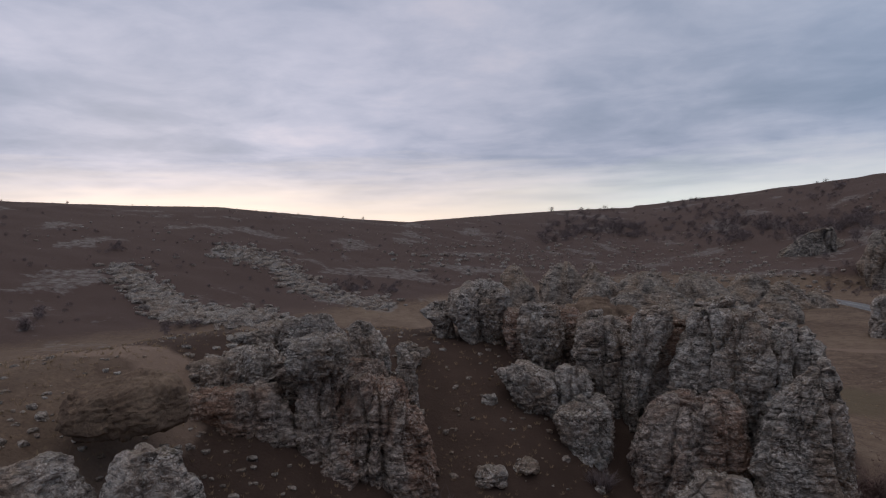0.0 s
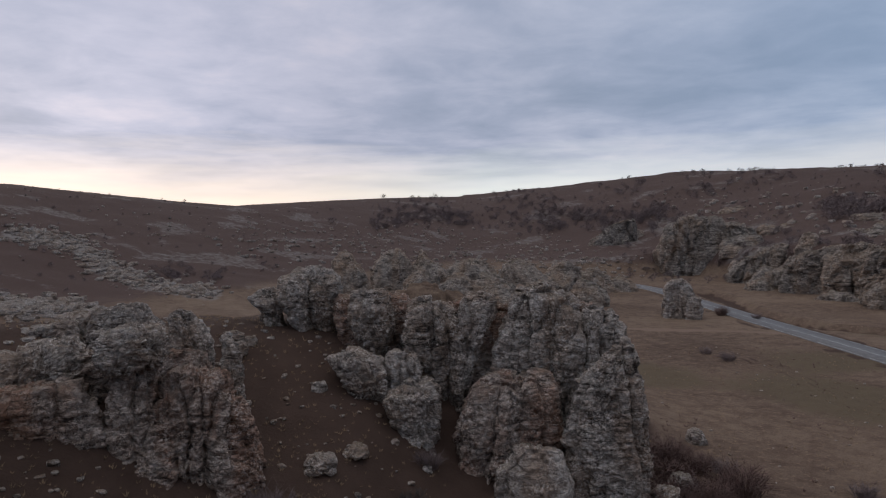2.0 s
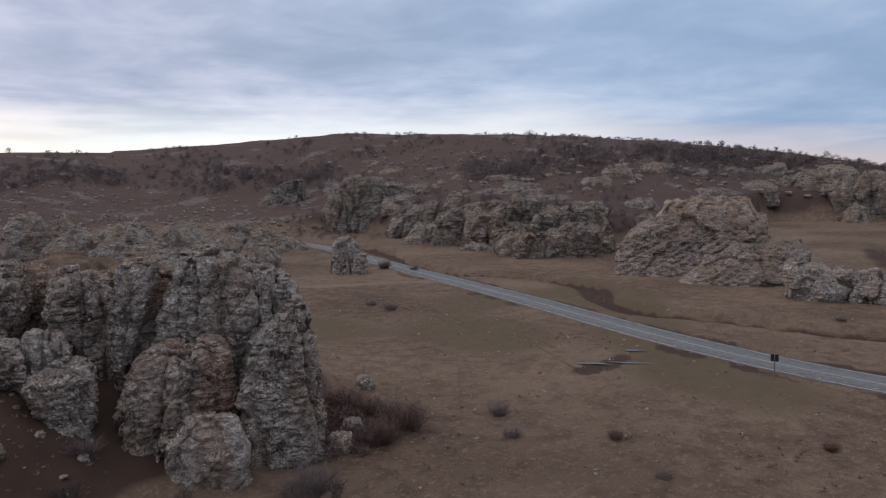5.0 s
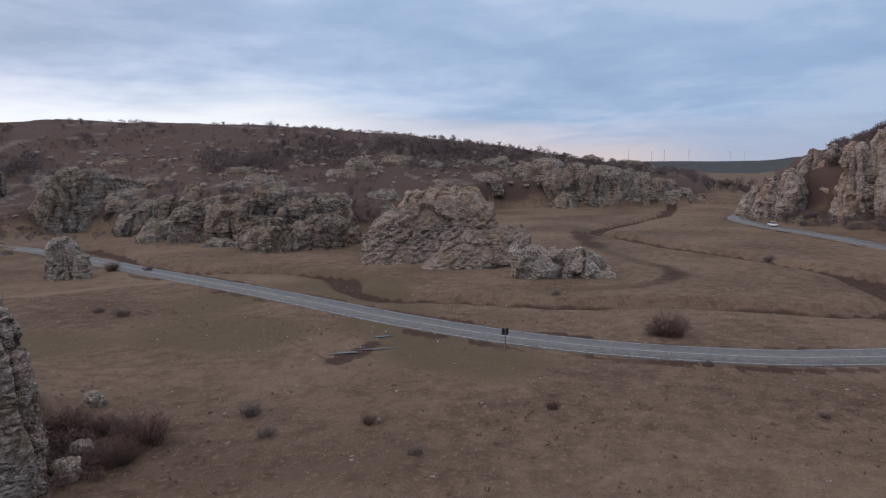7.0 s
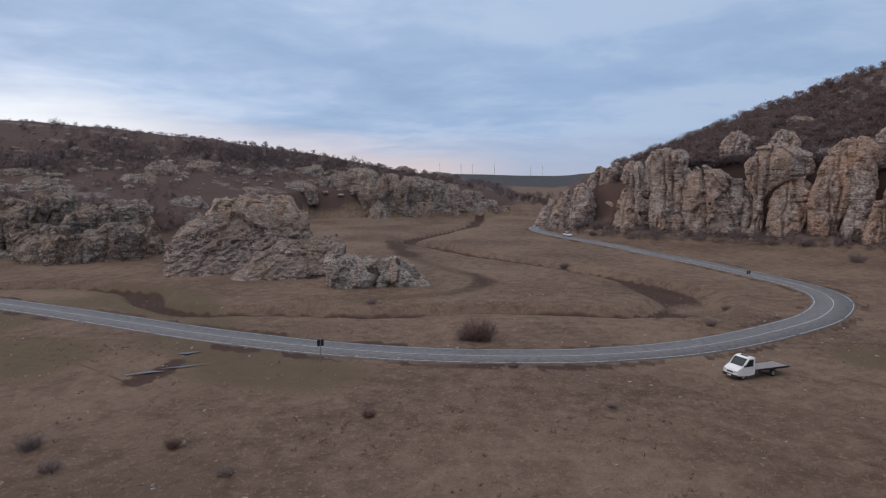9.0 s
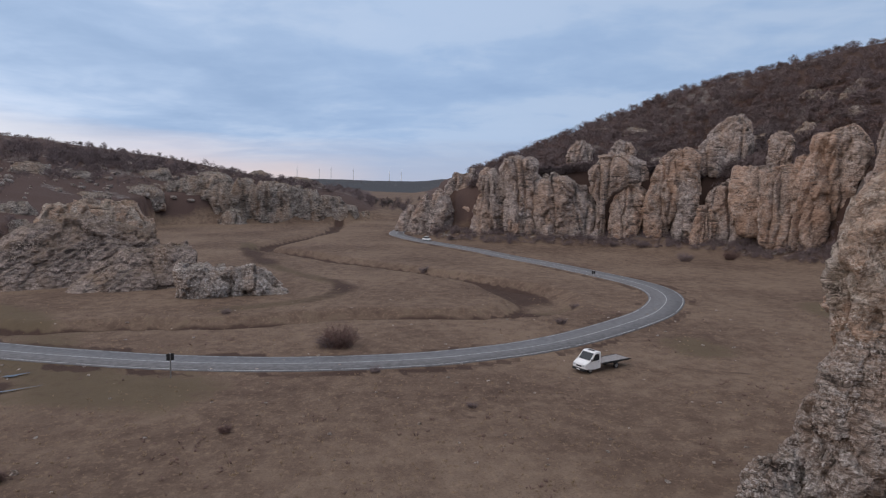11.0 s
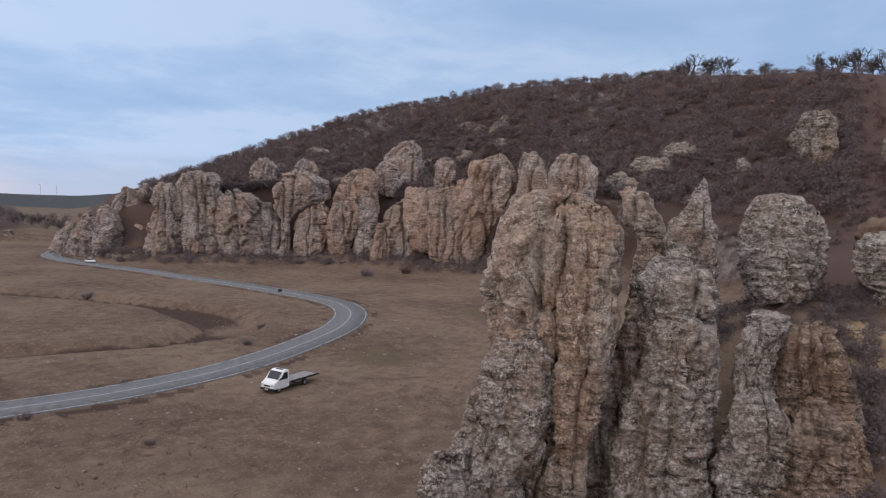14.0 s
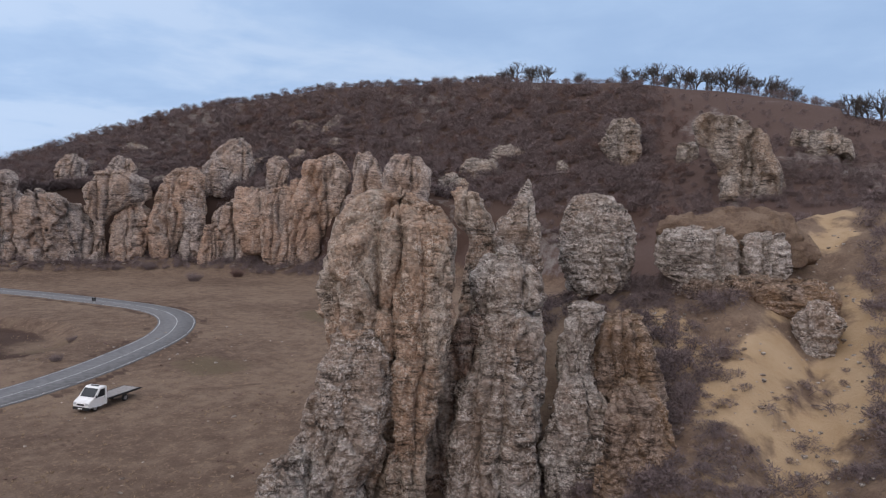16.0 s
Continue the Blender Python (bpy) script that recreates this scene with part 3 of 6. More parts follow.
def build_ground():
    azs = np.concatenate([np.arange(-44, 172, 0.38), np.arange(172, 314, 3.0)])
    rings = [0.5, 4, 8]
    while rings[-1] < 4600:
        rings.append(rings[-1] + max(0.48, rings[-1] * 0.0155))
    rings = np.array(rings)
    a, r = np.meshgrid(np.radians(azs), rings)
    x, y = (r * np.sin(a)).ravel(), (r * np.cos(a)).ravel()
    z, covers = land(x, y)
    n, m = len(azs), len(rings)
    GRID.update(azs=azs, rings=rings, z=z.reshape(m, n), fine=int((azs < 172).sum()))
    i, j = np.meshgrid(np.arange(m - 1), np.arange(n), indexing="ij")
    k = (j + 1) % n
    faces = np.stack([i * n + j, i * n + k, (i + 1) * n + k, (i + 1) * n + j], -1).reshape(-1, 4)[:, ::-1]
    verts = np.stack([x, y, z], 1)
    verts[:n, :2] = 0
    verts[:n, 2] = z[:n].mean()
    me = mesh_from("ground", verts, faces, GROUND)
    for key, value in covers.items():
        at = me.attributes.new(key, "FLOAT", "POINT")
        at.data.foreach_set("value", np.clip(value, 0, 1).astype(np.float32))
    tagged(new("ground", me), "dry brown winter grassland rising into stony hills", "ground", kind="structure")


build_ground()


# ---------------------------------------------------------------- road
def ribbon(name, line, left, right, lift, mat, dash=None, thick=0.0):
    """A strip along a line between two offsets to its side; dash: metres of paint and of gap."""
    tang = np.gradient(line, axis=0)
    tang /= np.linalg.norm(tang, axis=1)[:, None]
    side = np.stack([-tang[:, 1], tang[:, 0]], 1)
    run = np.concatenate([[0], np.cumsum(np.linalg.norm(np.diff(line, axis=0), axis=1))])
    a, b = line + side * left, line + side * right
    verts, faces = [], []
    zs = np.full(len(line), lift)
    for i in range(len(line) - 1):
        if dash and (run[i] % (dash[0] + dash[1])) > dash[0]:
            continue
        k = len(verts)
        verts += [(*a[i], zs[i]), (*b[i], zs[i]), (*b[i + 1], zs[i]), (*a[i + 1], zs[i])]
        faces.append((k, k + 3, k + 2, k + 1))
        if thick:
            verts += [(*a[i], zs[i] - thick), (*b[i], zs[i] - thick), (*b[i + 1], zs[i] - thick), (*a[i + 1], zs[i] - thick)]
            faces += [(k, k + 4, k + 7, k + 3), (k + 1, k + 2, k + 6, k + 5)]
    me = mesh_from(name, verts, faces, mat, shade=False)
    return me


FINE_ROAD = spline(ROAD_LINE, 1.0)
road = tagged(new("road", ribbon("road", FINE_ROAD, 3.15, -3.15, 0.10, ASPHALT, thick=0.25)), "grey worn asphalt country road winding through the valley", "road", kind="structure")
for offs, dash in ((2.85, (14, 1)), (-2.85, (14, 1)), (0.0, None)):
    line = new("road_line", ribbon("road_line", FINE_ROAD, offs + 0.06, offs - 0.06, 0.108, MARKING, dash))
    line.parent = road


# ---------------------------------------------------------------- rocks
def cube_sphere(n):
    g = np.linspace(-1, 1, n + 1)
    g = np.tan(g * math.pi / 4)
    u, v = np.meshgrid(g, g, indexing="ij")
    one = np.ones_like(u)
    sides = [(u, v, one), (v, u, -one), (one, u, v), (-one, v, u), (v, one, u), (u, -one, v)]
    verts, faces = [], []
    i, j = np.meshgrid(np.arange(n), np.arange(n), indexing="ij")
    quad = np.stack([i * (n + 1) + j, (i + 1) * (n + 1) + j, (i + 1) * (n + 1) + j + 1, i * (n + 1) + j + 1], -1).reshape(-1, 4)
    for k, s in enumerate(sides):
        verts.append(np.stack(s, -1).reshape(-1, 3))
        faces.append(quad + k * (n + 1) ** 2)
    verts, faces = np.concatenate(verts), np.concatenate(faces)
    verts /= np.linalg.norm(verts, axis=1)[:, None]
    _, first, back = np.unique(np.round(verts, 5), axis=0, return_index=True, return_inverse=True)
    return verts[first], back.reshape(-1)[faces]


SPHERES = {}


def rock_mesh(name, size, seed, n, mat, block=4.0, taper=0.25, relief=1.0, cell=1.0, knob=0.55, lean=(0, 0), cracks=0.5, bed=1.0, cuts=26, profile=None, shade=True, batter=0.0, dip=0.0):
    """A weathered block of limestone, base at z = 0: rounded box, split by joints, banded by its beds, pitted all over."""
    if n not in SPHERES:
        SPHERES[n] = cube_sphere(n)
    d, faces = SPHERES[n]
    size = np.array(size, float)
    s = (np.abs(d) ** block).sum(1) ** (-1 / block)
    p = d * s[:, None] * size / 2
    if profile is not None:
        # upright sides with a rounded plan, and a squared-off top
        c = d / np.abs(d).max(1)[:, None]
        flat = np.abs(c[:, :2]) + 1e-6
        plan = (flat ** block).sum(1) ** (-1 / block) * flat.max(1)
        p = np.column_stack([c[:, :2] * plan[:, None] * (1 - 0.10 * np.abs(c[:, 2:]) ** 8), c[:, 2] * (1 - 0.06 * (c[:, :2] ** 2).sum(1))]) * size / 2
    h = p[:, 2] / size[2] + 0.5
    if profile is None:
        p[:, :2] *= (1 + taper * (0.5 - h) * 2 * 0.6)[:, None]
    else:
        at, left, right = profile
        west, east = np.interp(h, at, left), np.interp(h, at, right)
        p[:, 0] = (west + east) / 2 + p[:, 0] / size[0] * (east - west)
        p[:, 1] *= 0.45 + 0.55 * (east - west) / size[0]
        p[:, 1] -= batter * (1 - h)
    mean = float(np.cbrt(size.prod()))
    rng = np.random.RandomState(seed * 7 + 3)
    for k in range(cuts):
        a = rng.uniform(0, 6.283)
        up = rng.choice([0.0, rng.uniform(-0.15, 0.3), rng.uniform(0.3, 1.0)])
        flat = np.array([math.cos(a), math.sin(a), up])
        flat /= np.linalg.norm(flat)
        reach = p @ flat
        cut = np.clip(reach - reach.max() * (rng.uniform(0.80, 0.97) if profile is None else rng.uniform(0.90, 1.0)), 0, None)
        p -= 0.92 * cut[:, None] * flat
    low, high = p.min(0), p.max(0)
    if profile is None:
        p = (p - (low + high) / 2) * size / (high - low)
    off = np.array([seed * 13.7, seed * 7.3, seed * 3.1])
    nrm = d * s[:, None] / size
    nrm /= np.linalg.norm(nrm, axis=1)[:, None]
    q = p + off
    disp = relief * (0.11 if profile is None else 0.14) * mean * fbm(q / (mean * 0.5), 3, 5)
    for k in range(int(2 + 2 * cracks)):
        a, at = rng.uniform(0, 3.1416), rng.uniform(-0.38, 0.38)
        across = p[:, 0] * math.cos(a) + p[:, 1] * math.sin(a) + 0.12 * mean * fbm(q / (mean * 0.4), 3, 60 + k) + rng.uniform(-0.12, 0.12) * p[:, 2]
        disp -= cracks * 0.085 * mean * np.exp(-(np.abs(across - at * size[:2].max()) / (0.022 * mean + 0.05)) ** 1.3)
    # upright joints and blocks
    w = q / (cell * mean * 0.34) * np.array([1, 1, 0.38])
    w = w + 0.5 * np.stack([fbm(q / (mean * 0.25), 3, 31), fbm(q / (mean * 0.25), 3, 32), fbm(q / (mean * 0.25), 2, 33)], 1)
    f1, f2, own = worley(w, 7)
    disp += relief * mean * ((0.085 if profile is None else 0.17) * (own - 0.5)) - cracks * 0.05 * mean * np.exp(-(f2 - f1) / 0.045) * smooth(0.5 + 1.5 * fbm(q / (mean * 0.4), 2, 34))
    # beds, stepped like a stack of worn ledges
    layer = (q[:, 2] - dip * p[:, 0]) / (knob * 1.5) + 1.0 * fbm(q / (mean * 0.5), 3, 41)
    step = layer % 1.0
    disp += bed * knob * 0.20 * (np.where(step < 0.8, step / 0.8, (1 - step) / 0.2) - 0.5) * smooth(0.5 + 1.6 * fbm(q / (mean * 0.3), 2, 42))
    # knobs, pits and broken edges
    g1, g2, gown = worley(q / knob * np.array([0.8, 0.8, 1.35]), 17)
    disp += knob * 0.16 * (0.55 - g1) + knob * 0.34 * (gown - 0.5)
    if not shade:
        # thin broken beds and chipped blocks of the nearest faces
        c1, c2, chip = worley(q / knob * np.array([1.5, 1.5, 3.4]) + 0.5 * np.stack([fbm(q * 1.3, 2, 71), fbm(q * 1.3, 2, 72), fbm(q * 1.3, 2, 73)], 1), 27)
        disp += knob * 0.30 * (chip - 0.5) - knob * 0.20 * np.exp(-(c2 - c1) / 0.10)
    disp += knob * 0.75 * (0.25 - np.abs(fbm(q / (knob * 2.6), 4, 51))) + knob * 0.35 * fbm(q / (knob * 0.9), 3, 52)
    p = p + nrm * disp[:, None]
    p[:, 0] += lean[0] * (h - 0.5) * size[2]
    p[:, 1] += lean[1] * (h - 0.5) * size[2]
    p[:, 2] += size[2] / 2
    return mesh_from(name, p, faces, mat, shade)


def massif(name, label, az, r):
    """An Empty at the foot of a body of rock that holds its blocks."""
    at = place(az, r)
    ob = new(name)
    ob.matrix_world = pose(at.x, at.y, height(at.x, at.y))
    return tagged(ob, label, "rock")


def rock(name, label, az0, az1, el_top, r, depth=1.0, sink=1.5, n=44, mat=None, seed=None, group="", z0=None, parent=None, **look_of):
    """A rock that spans the bearings az0 to az1 at range r and stands up to the sight line el_top."""
    az = (az0 + az1) / 2
    width = 2 * r * math.tan(radians((az1 - az0) / 2))
    at = place(az, r + width * depth * 0.5)
    ground = height(at.x, at.y) if z0 is None else z0
    top = EYE + r * math.tan(radians(el_top))
    low = ground - sink
    tall = max(top - low, width * 0.3)
    rock.count += 1
    me = rock_mesh(name, (width, width * depth, tall), seed or rock.count, n, mat or ROCK, **look_of)
    ob = new(name, me)
    ob.matrix_world = pose(at.x, at.y, top - tall, 0, 0, -az)
    if parent:
        bpy.context.view_layer.update()
        ob.parent = parent
        ob.matrix_parent_inverse = parent.matrix_world.inverted()
        return tagged(ob, label)
    return tagged(ob, label, "rock", group)


rock.count = 0
def hill_rock(label, az0, az1, el_foot, el_top, near=120, **more):
    r = float(sight((az0 + az1) / 2, el_foot, near)[0])
    return rock("rock_outcrop", label, az0, az1, el_top, r, 0.7, sink=4, knob=1.2, mat=ROCK_FAR, **more)


def crag(name, label, r, thick, rows, parent=None, mat=None, n=48, sink=3.0, z0=None, group="", **look_of):
    """A rock at range r whose outline widens and leans from its top down: rows of sight angle and the bearings of both sides."""
    az = (min(row[1] for row in rows) + max(row[2] for row in rows)) / 2
    at = place(az, r + thick * 0.5)
    low = (height(at.x, at.y) if z0 is None else z0) - sink
    tops = [EYE + r * math.tan(radians(row[0])) for row in rows]
    low = min(low, tops[-1] - 0.4)
    tall = tops[0] - low
    heights = [0.0] + [(z - low) / tall for z in reversed(tops)]
    left = [r * math.tan(radians(row[1] - az)) for row in reversed(rows)]
    right = [r * math.tan(radians(row[2] - az)) for row in reversed(rows)]
    left, right = [left[0], *left], [right[0], *right]
    rock.count += 1
    wide = max(b - a for a, b in zip(left, right))
    me = rock_mesh(name, (wide, thick, tall), rock.count, n, mat or ROCK, profile=(heights, left, right), **look_of)
    ob = new(name, me)
    ob.matrix_world = pose(at.x, at.y, low, 0, 0, -az)
    if parent:
        bpy.context.view_layer.update()
        ob.parent = parent
        ob.matrix_parent_inverse = parent.matrix_world.inverted()
        return tagged(ob, label)
    return tagged(ob, label, "rock", group)


def hill_crag(label, thick, rows):
    low = rows[-1]
    r = float(sight((low[1] + low[2]) / 2, low[0], 110)[0])
    return crag("rock_outcrop", label, r, thick, rows, mat=ROCK_FAR, n=48, sink=3, knob=0.7, relief=1.5, cracks=1.0, block=3.0, batter=2.0)


TALL = dict(block=4.0, knob=0.5, relief=0.6, cracks=1.0, cell=0.8, shade=False)


# towers on the sunset side
tower = massif("rock_tower", "tall grey limestone tower split by deep upright cracks", 21, 58)
crag_rock = massif("rock_outcrop", "cracked grey and reddish limestone outcrop on the spur", -11, 50)
crag("main_block", "", 54, 8, ((-5.25, 19.36, 25.25), (-6.42, 18.81, 25.99), (-8.59, 18.3, 27), (-11.14, 17.52, 27.68), (-13.7, 17.65, 26.85), (-19.46, 17.66, 26.67)), parent=tower, n=92, **TALL)
crag("side_block", "", 54.5, 5, ((-6.58, 25.91, 27.51), (-8.06, 25.71, 27.69), (-10.14, 25.8, 27.71), (-12.62, 25.72, 27.63)), parent=tower, n=50, **TALL)
crag("side_block", "", 55, 5, ((-7.18, 27.42, 28.72), (-8.42, 27.23, 29.16), (-10.47, 27.17, 29.25), (-13.3, 27.08, 29.45)), parent=tower, n=50, **TALL)
crag("buttress", "knobbly grey buttress", 50, 6, ((-9.7, 27.9, 30.28), (-11.24, 26.91, 30.59), (-12.93, 25, 30.54), (-15.71, 24.12, 31.1), (-18.89, 23.61, 31.28)), parent=tower, n=84, **TALL)
crag("buttress", "pitted grey buttress", 50.5, 6, ((-12.63, 18.13, 22.95), (-14.25, 16.11, 23.91), (-16.36, 15.05, 23.96), (-19.73, 14.21, 23.93)), parent=tower, n=84, mat=ROCK_RED, **TALL)
crag("slab", "leaning grey slab", 56, 5, ((-5.65, 11.53, 13.72), (-7.36, 10.55, 15.68), (-9.63, 10.94, 16.62), (-12.31, 12.68, 16.27), (-15.38, 13.84, 15.41)), parent=tower, n=70, **TALL)
crag("column", "", 55.5, 4, ((-5.46, 15.87, 18.92), (-7.37, 15.37, 18.26), (-10.07, 15.19, 17.22), (-13.18, 14.91, 16.24), (-15.79, 14.5, 15.62)), parent=tower, n=60, **TALL)
crag("boulder", "rounded grey limestone boulder on the dark slope", 62, 6, ((-2.87, 2.49, 4.87), (-3.9, 0.93, 5.65), (-5.31, 0.21, 5.74), (-6.98, 0.92, 5.54), (-8.25, 1.69, 4.88)), n=68, **TALL)
crag("boulder", "low grey limestone boulder on the ridge", 63, 4, ((-4.51, -1.06, 0.61), (-5.44, -2.05, 0.73), (-6.64, -0.8, 0.69)), n=40, **TALL)
crag("boulder", "upright grey limestone boulder on the dark slope", 58, 5, ((-4.96, 6.23, 9.52), (-6.84, 5.98, 10.1), (-8.71, 6.29, 9.95), (-10.55, 7.08, 9.19)), n=64, **TALL)
crag("boulder", "pitted grey limestone boulder on the dark slope", 53, 4.5, ((-9.98, 4.82, 6.63), (-11, 4.22, 8.71), (-12.37, 4.88, 9.82), (-13.95, 6.25, 9.68), (-14.62, 7.41, 8.81)), n=60, **TALL)
crag("boulder", "broken grey limestone boulder on the dark slope", 51, 4.5, ((-12.89, 10.5, 12.93), (-14.14, 8.6, 13.71), (-15.46, 9.02, 13.75), (-16.76, 9.67, 13.44)), n=60, **TALL)
crag("boulder", "small grey limestone block wedged below the slab", 53.5, 2.5, ((-10.11, 9.9, 11.29), (-10.79, 8.71, 11.96), (-11.7, 9.15, 12.15)), n=36, **TALL)
crag("boulder", "small pale limestone block beside the outcrop", 48, 2, ((-7.69, -4.18, -3.32), (-9.33, -4.33, -2.9), (-10.82, -4.29, -2.57)), n=32, **TALL)
crag("ledge", "", 53, 6, ((-5.26, -11.7, -9.3), (-6.32, -15.36, -8.87), (-7.38, -18.46, -8.3), (-8.64, -21.05, -7.88), (-10.39, -21.93, -7.94)), parent=crag_rock, n=84, bed=1.8, **TALL)
crag("ledge", "", 50, 4, ((-6.12, -7.92, -6.36), (-7.79, -8.16, -5.23), (-9.66, -8.36, -4.73), (-11.5, -8.43, -4.65)), parent=crag_rock, n=60, **TALL)
crag("ledge", "cracked grey ledge", 47, 5, ((-7.92, -18.05, -13.63), (-8.93, -20.85, -13.44), (-10.6, -21.95, -14.62), (-11.86, -22.19, -15.56)), parent=crag_rock, n=72, bed=1.6, **TALL)
crag("cap", "grey overhanging cap", 43.2, 4, ((-7, -11.39, -8.75), (-7.81, -13.07, -7.98), (-8.95, -13.56, -7.93), (-9.95, -13.23, -8.52)), parent=crag_rock, n=56, sink=0, z0=15.0, **TALL)
crag("column", "reddish column under a grey cap", 44, 4, ((-9.65, -12.31, -8.84), (-11.68, -12.74, -8.68), (-14.37, -13.11, -8.3), (-17.44, -13.03, -7.47), (-19.68, -12.88, -6.61)), parent=crag_rock, n=64, mat=ROCK_RED, **TALL)
crag("face", "large pitted grey face", 42.5, 5, ((-11.03, -8.41, -4.87), (-12.63, -9.4, -3.4), (-14.64, -10.4, -2.23), (-17.23, -11.88, -1.18), (-19.85, -12.43, -0.66)), parent=crag_rock, n=88, mat=ROCK_RED, **TALL)
crag("face", "dark reddish face", 44.5, 4, ((-10.61, -21.86, -14.62), (-12.81, -22.43, -13.12), (-15.88, -21.7, -12.55), (-19.02, -20.13, -11.97)), parent=crag_rock, n=72, mat=ROCK_RED, **TALL)
crag("wall", "shaded rock behind the blocks", 57.5, 4.0, ((-6.47, 11.41, 28.56), (-8.57, 10.64, 29.05), (-12.02, 11.67, 28.77), (-16.19, 13.34, 28.28)), parent=tower, mat=ROCK_RED, n=72, **TALL)
crag("boulder", "earthy limestone hump joining the boulders", 60, 5.0, ((-5.2, 4.89, 10.99), (-6.84, 4.36, 11.86), (-9.62, 5.45, 12.68), (-13.25, 7.92, 13.47)), mat=ROCK_RED, n=56, **TALL)
crag("wall", "broken reddish rock between the ledges", 47.5, 4.0, ((-8.75, -20.63, -4.81), (-11.37, -21.96, -4.43), (-14.91, -21.66, -3.6), (-19.31, -20.55, -2.81)), parent=crag_rock, mat=ROCK_RED, n=72, **TALL)
rock("boulder", "grassy limestone hump behind the towers", 7.0, 21.0, -5.0, 74, 0.6, n=40, knob=0.6, block=2.4, taper=0.6, mat=GROUND, cracks=0.2)
rock("buttress", "", 18.0, 25.0, -18.5, 47.5, 0.6, sink=4, n=40, knob=0.5, block=3.4, taper=0.3, parent=tower)
crag("lip", "overhanging earthy lip of a hollow", 36.5, 6.0, ((-9.71, -25.74, -21.94), (-10.51, -29.16, -21.14), (-11.82, -30.39, -20.56), (-12.72, -30.56, -20.38), (-13.1, -29.78, -20.6)), parent=crag_rock, mat=GROUND, n=64, sink=0, z0=30, block=2.5, knob=0.3, relief=0.35, cracks=0.1)
rock("rock_ledge", "pale pitted limestone ledge at the slope's foot", -37.0, -27.6, -14.6, 33, 0.6, n=48, knob=0.45, block=3, taper=0.3)
rock("rock_ledge", "pale pitted limestone ledge at the slope's foot", -29.4, -19.6, -15.2, 32, 0.6, n=48, knob=0.45, block=3, taper=0.4)
for az, el, wide in ((3.5, -13.4, 1.25), (-3.1, -8.9, 1.5), (-2.0, -9.3, 1.2), (-3.2, -10.4, 2.0), (6.5, -19.2, 1.9), (3.4, -20.4, 2.2), (12.4, -20.0, 0.7), (9.7, -18.0, 0.6), (0.8, -13.7, 0.4), (6.8, -15.5, 0.4), (34.5, -17.2, 2.0), (33.4, -21.0, 2.2), (32.2, -22.4, 2.4), (30.6, -19.0, 1.4), (57.0, -20.7, 0.5), (52.0, -13.0, 0.4), (-31.0, -12.0, 0.7)):
    rr = float(sight(az, el, 28)[0])
    half = math.degrees(math.atan2(wide / 2, rr))
    up = height(place(az, rr).x, place(az, rr).y) + wide * 0.62
    rock("boulder", "pale loose limestone boulder lying on the ground", az - half, az + half, math.degrees(math.atan2(up - EYE, rr)), rr, 0.9, sink=0.3, n=15, knob=0.35, block=3, group="loose boulders")
# the other spur
pin = massif("rock_pinnacle", "tall buff and grey limestone pinnacle with a lichen cap", 125, 48)
wall = massif("rock_outcrop", "bedded white-flecked limestone outcrop split by joints", 136, 50)
ledge = massif("rock_ledge", "flat-topped grey limestone ledge with dry grass", 152.5, 74)
crag("main_block", "", 42, 6.5, ((2.34, 125.85, 128.23), (0.81, 123.27, 129.92), (-1.56, 121.64, 131.01), (-6.31, 120.08, 131.23), (-11.03, 120.67, 130.92), (-14.74, 120.55, 130.31), (-19.22, 119.86, 129.75), (-23.58, 118.94, 128.36)), parent=pin, mat=ROCK_BUFF, n=96, **TALL)
crag("column", "", 41.6, 3, ((1.09, 127.67, 130.15), (-1.52, 126.94, 131.29), (-6.3, 126.66, 131.52), (-11.05, 126.48, 131.07), (-15.24, 126.05, 130.32), (-18.41, 126.09, 129.74), (-20.19, 126.11, 129.03)), parent=pin, mat=ROCK_BUFF, n=70, **TALL)
crag("buttress", "grey lichen-pitted lower buttress", 40.8, 4.5, ((-10.36, 121.32, 124.94), (-13.38, 120.68, 126.03), (-16.55, 119.48, 126.55), (-20.05, 118.08, 126.11), (-23.46, 116.14, 124.21)), parent=pin, n=84, **TALL)
crag("foot", "", 40.4, 2.5, ((-20.33, 117.06, 118.46), (-21.98, 115.32, 118.94), (-23.3, 114.54, 119.89)), parent=pin, n=40, **TALL)
crag("slab", "smooth grey slab", 43, 4.5, ((-9.08, 133.69, 139.64), (-10.87, 133.53, 139.83), (-13.66, 132.81, 139.62), (-16.42, 131.8, 139.41), (-19.99, 131.23, 139.13), (-23.55, 130.81, 138.46)), parent=wall, n=84, cuts=8, **TALL)
crag("slab", "", 43.4, 4, ((-8.58, 140.34, 144.26), (-9.48, 140.13, 143.7), (-11.57, 140.19, 143.3), (-13.41, 139.91, 143.36), (-16.51, 139.8, 144.97), (-19.52, 139.51, 146.21), (-22.96, 138.84, 147.23)), parent=wall, n=80, **TALL)
crag("block", "white-flecked bedded block", 46, 4, ((-3.46, 134.63, 137.62), (-4.74, 133.6, 138.45), (-5.79, 133.43, 138.48), (-6.72, 133.45, 139.63), (-7.81, 133.47, 139.66), (-9.01, 133.69, 138.23), (-10.2, 133.71, 138.02)), parent=wall, n=72, bed=2.6, **TALL)
crag("column", "narrow grey column", 51, 3.5, ((1.69, 136.23, 137.64), (0.89, 135.78, 138.13), (-0.69, 135.14, 138.36), (-2.82, 134.81, 138.55), (-5.68, 134.58, 138.85), (-8.04, 134.63, 138.91)), parent=wall, n=64, bed=1.4, **TALL)
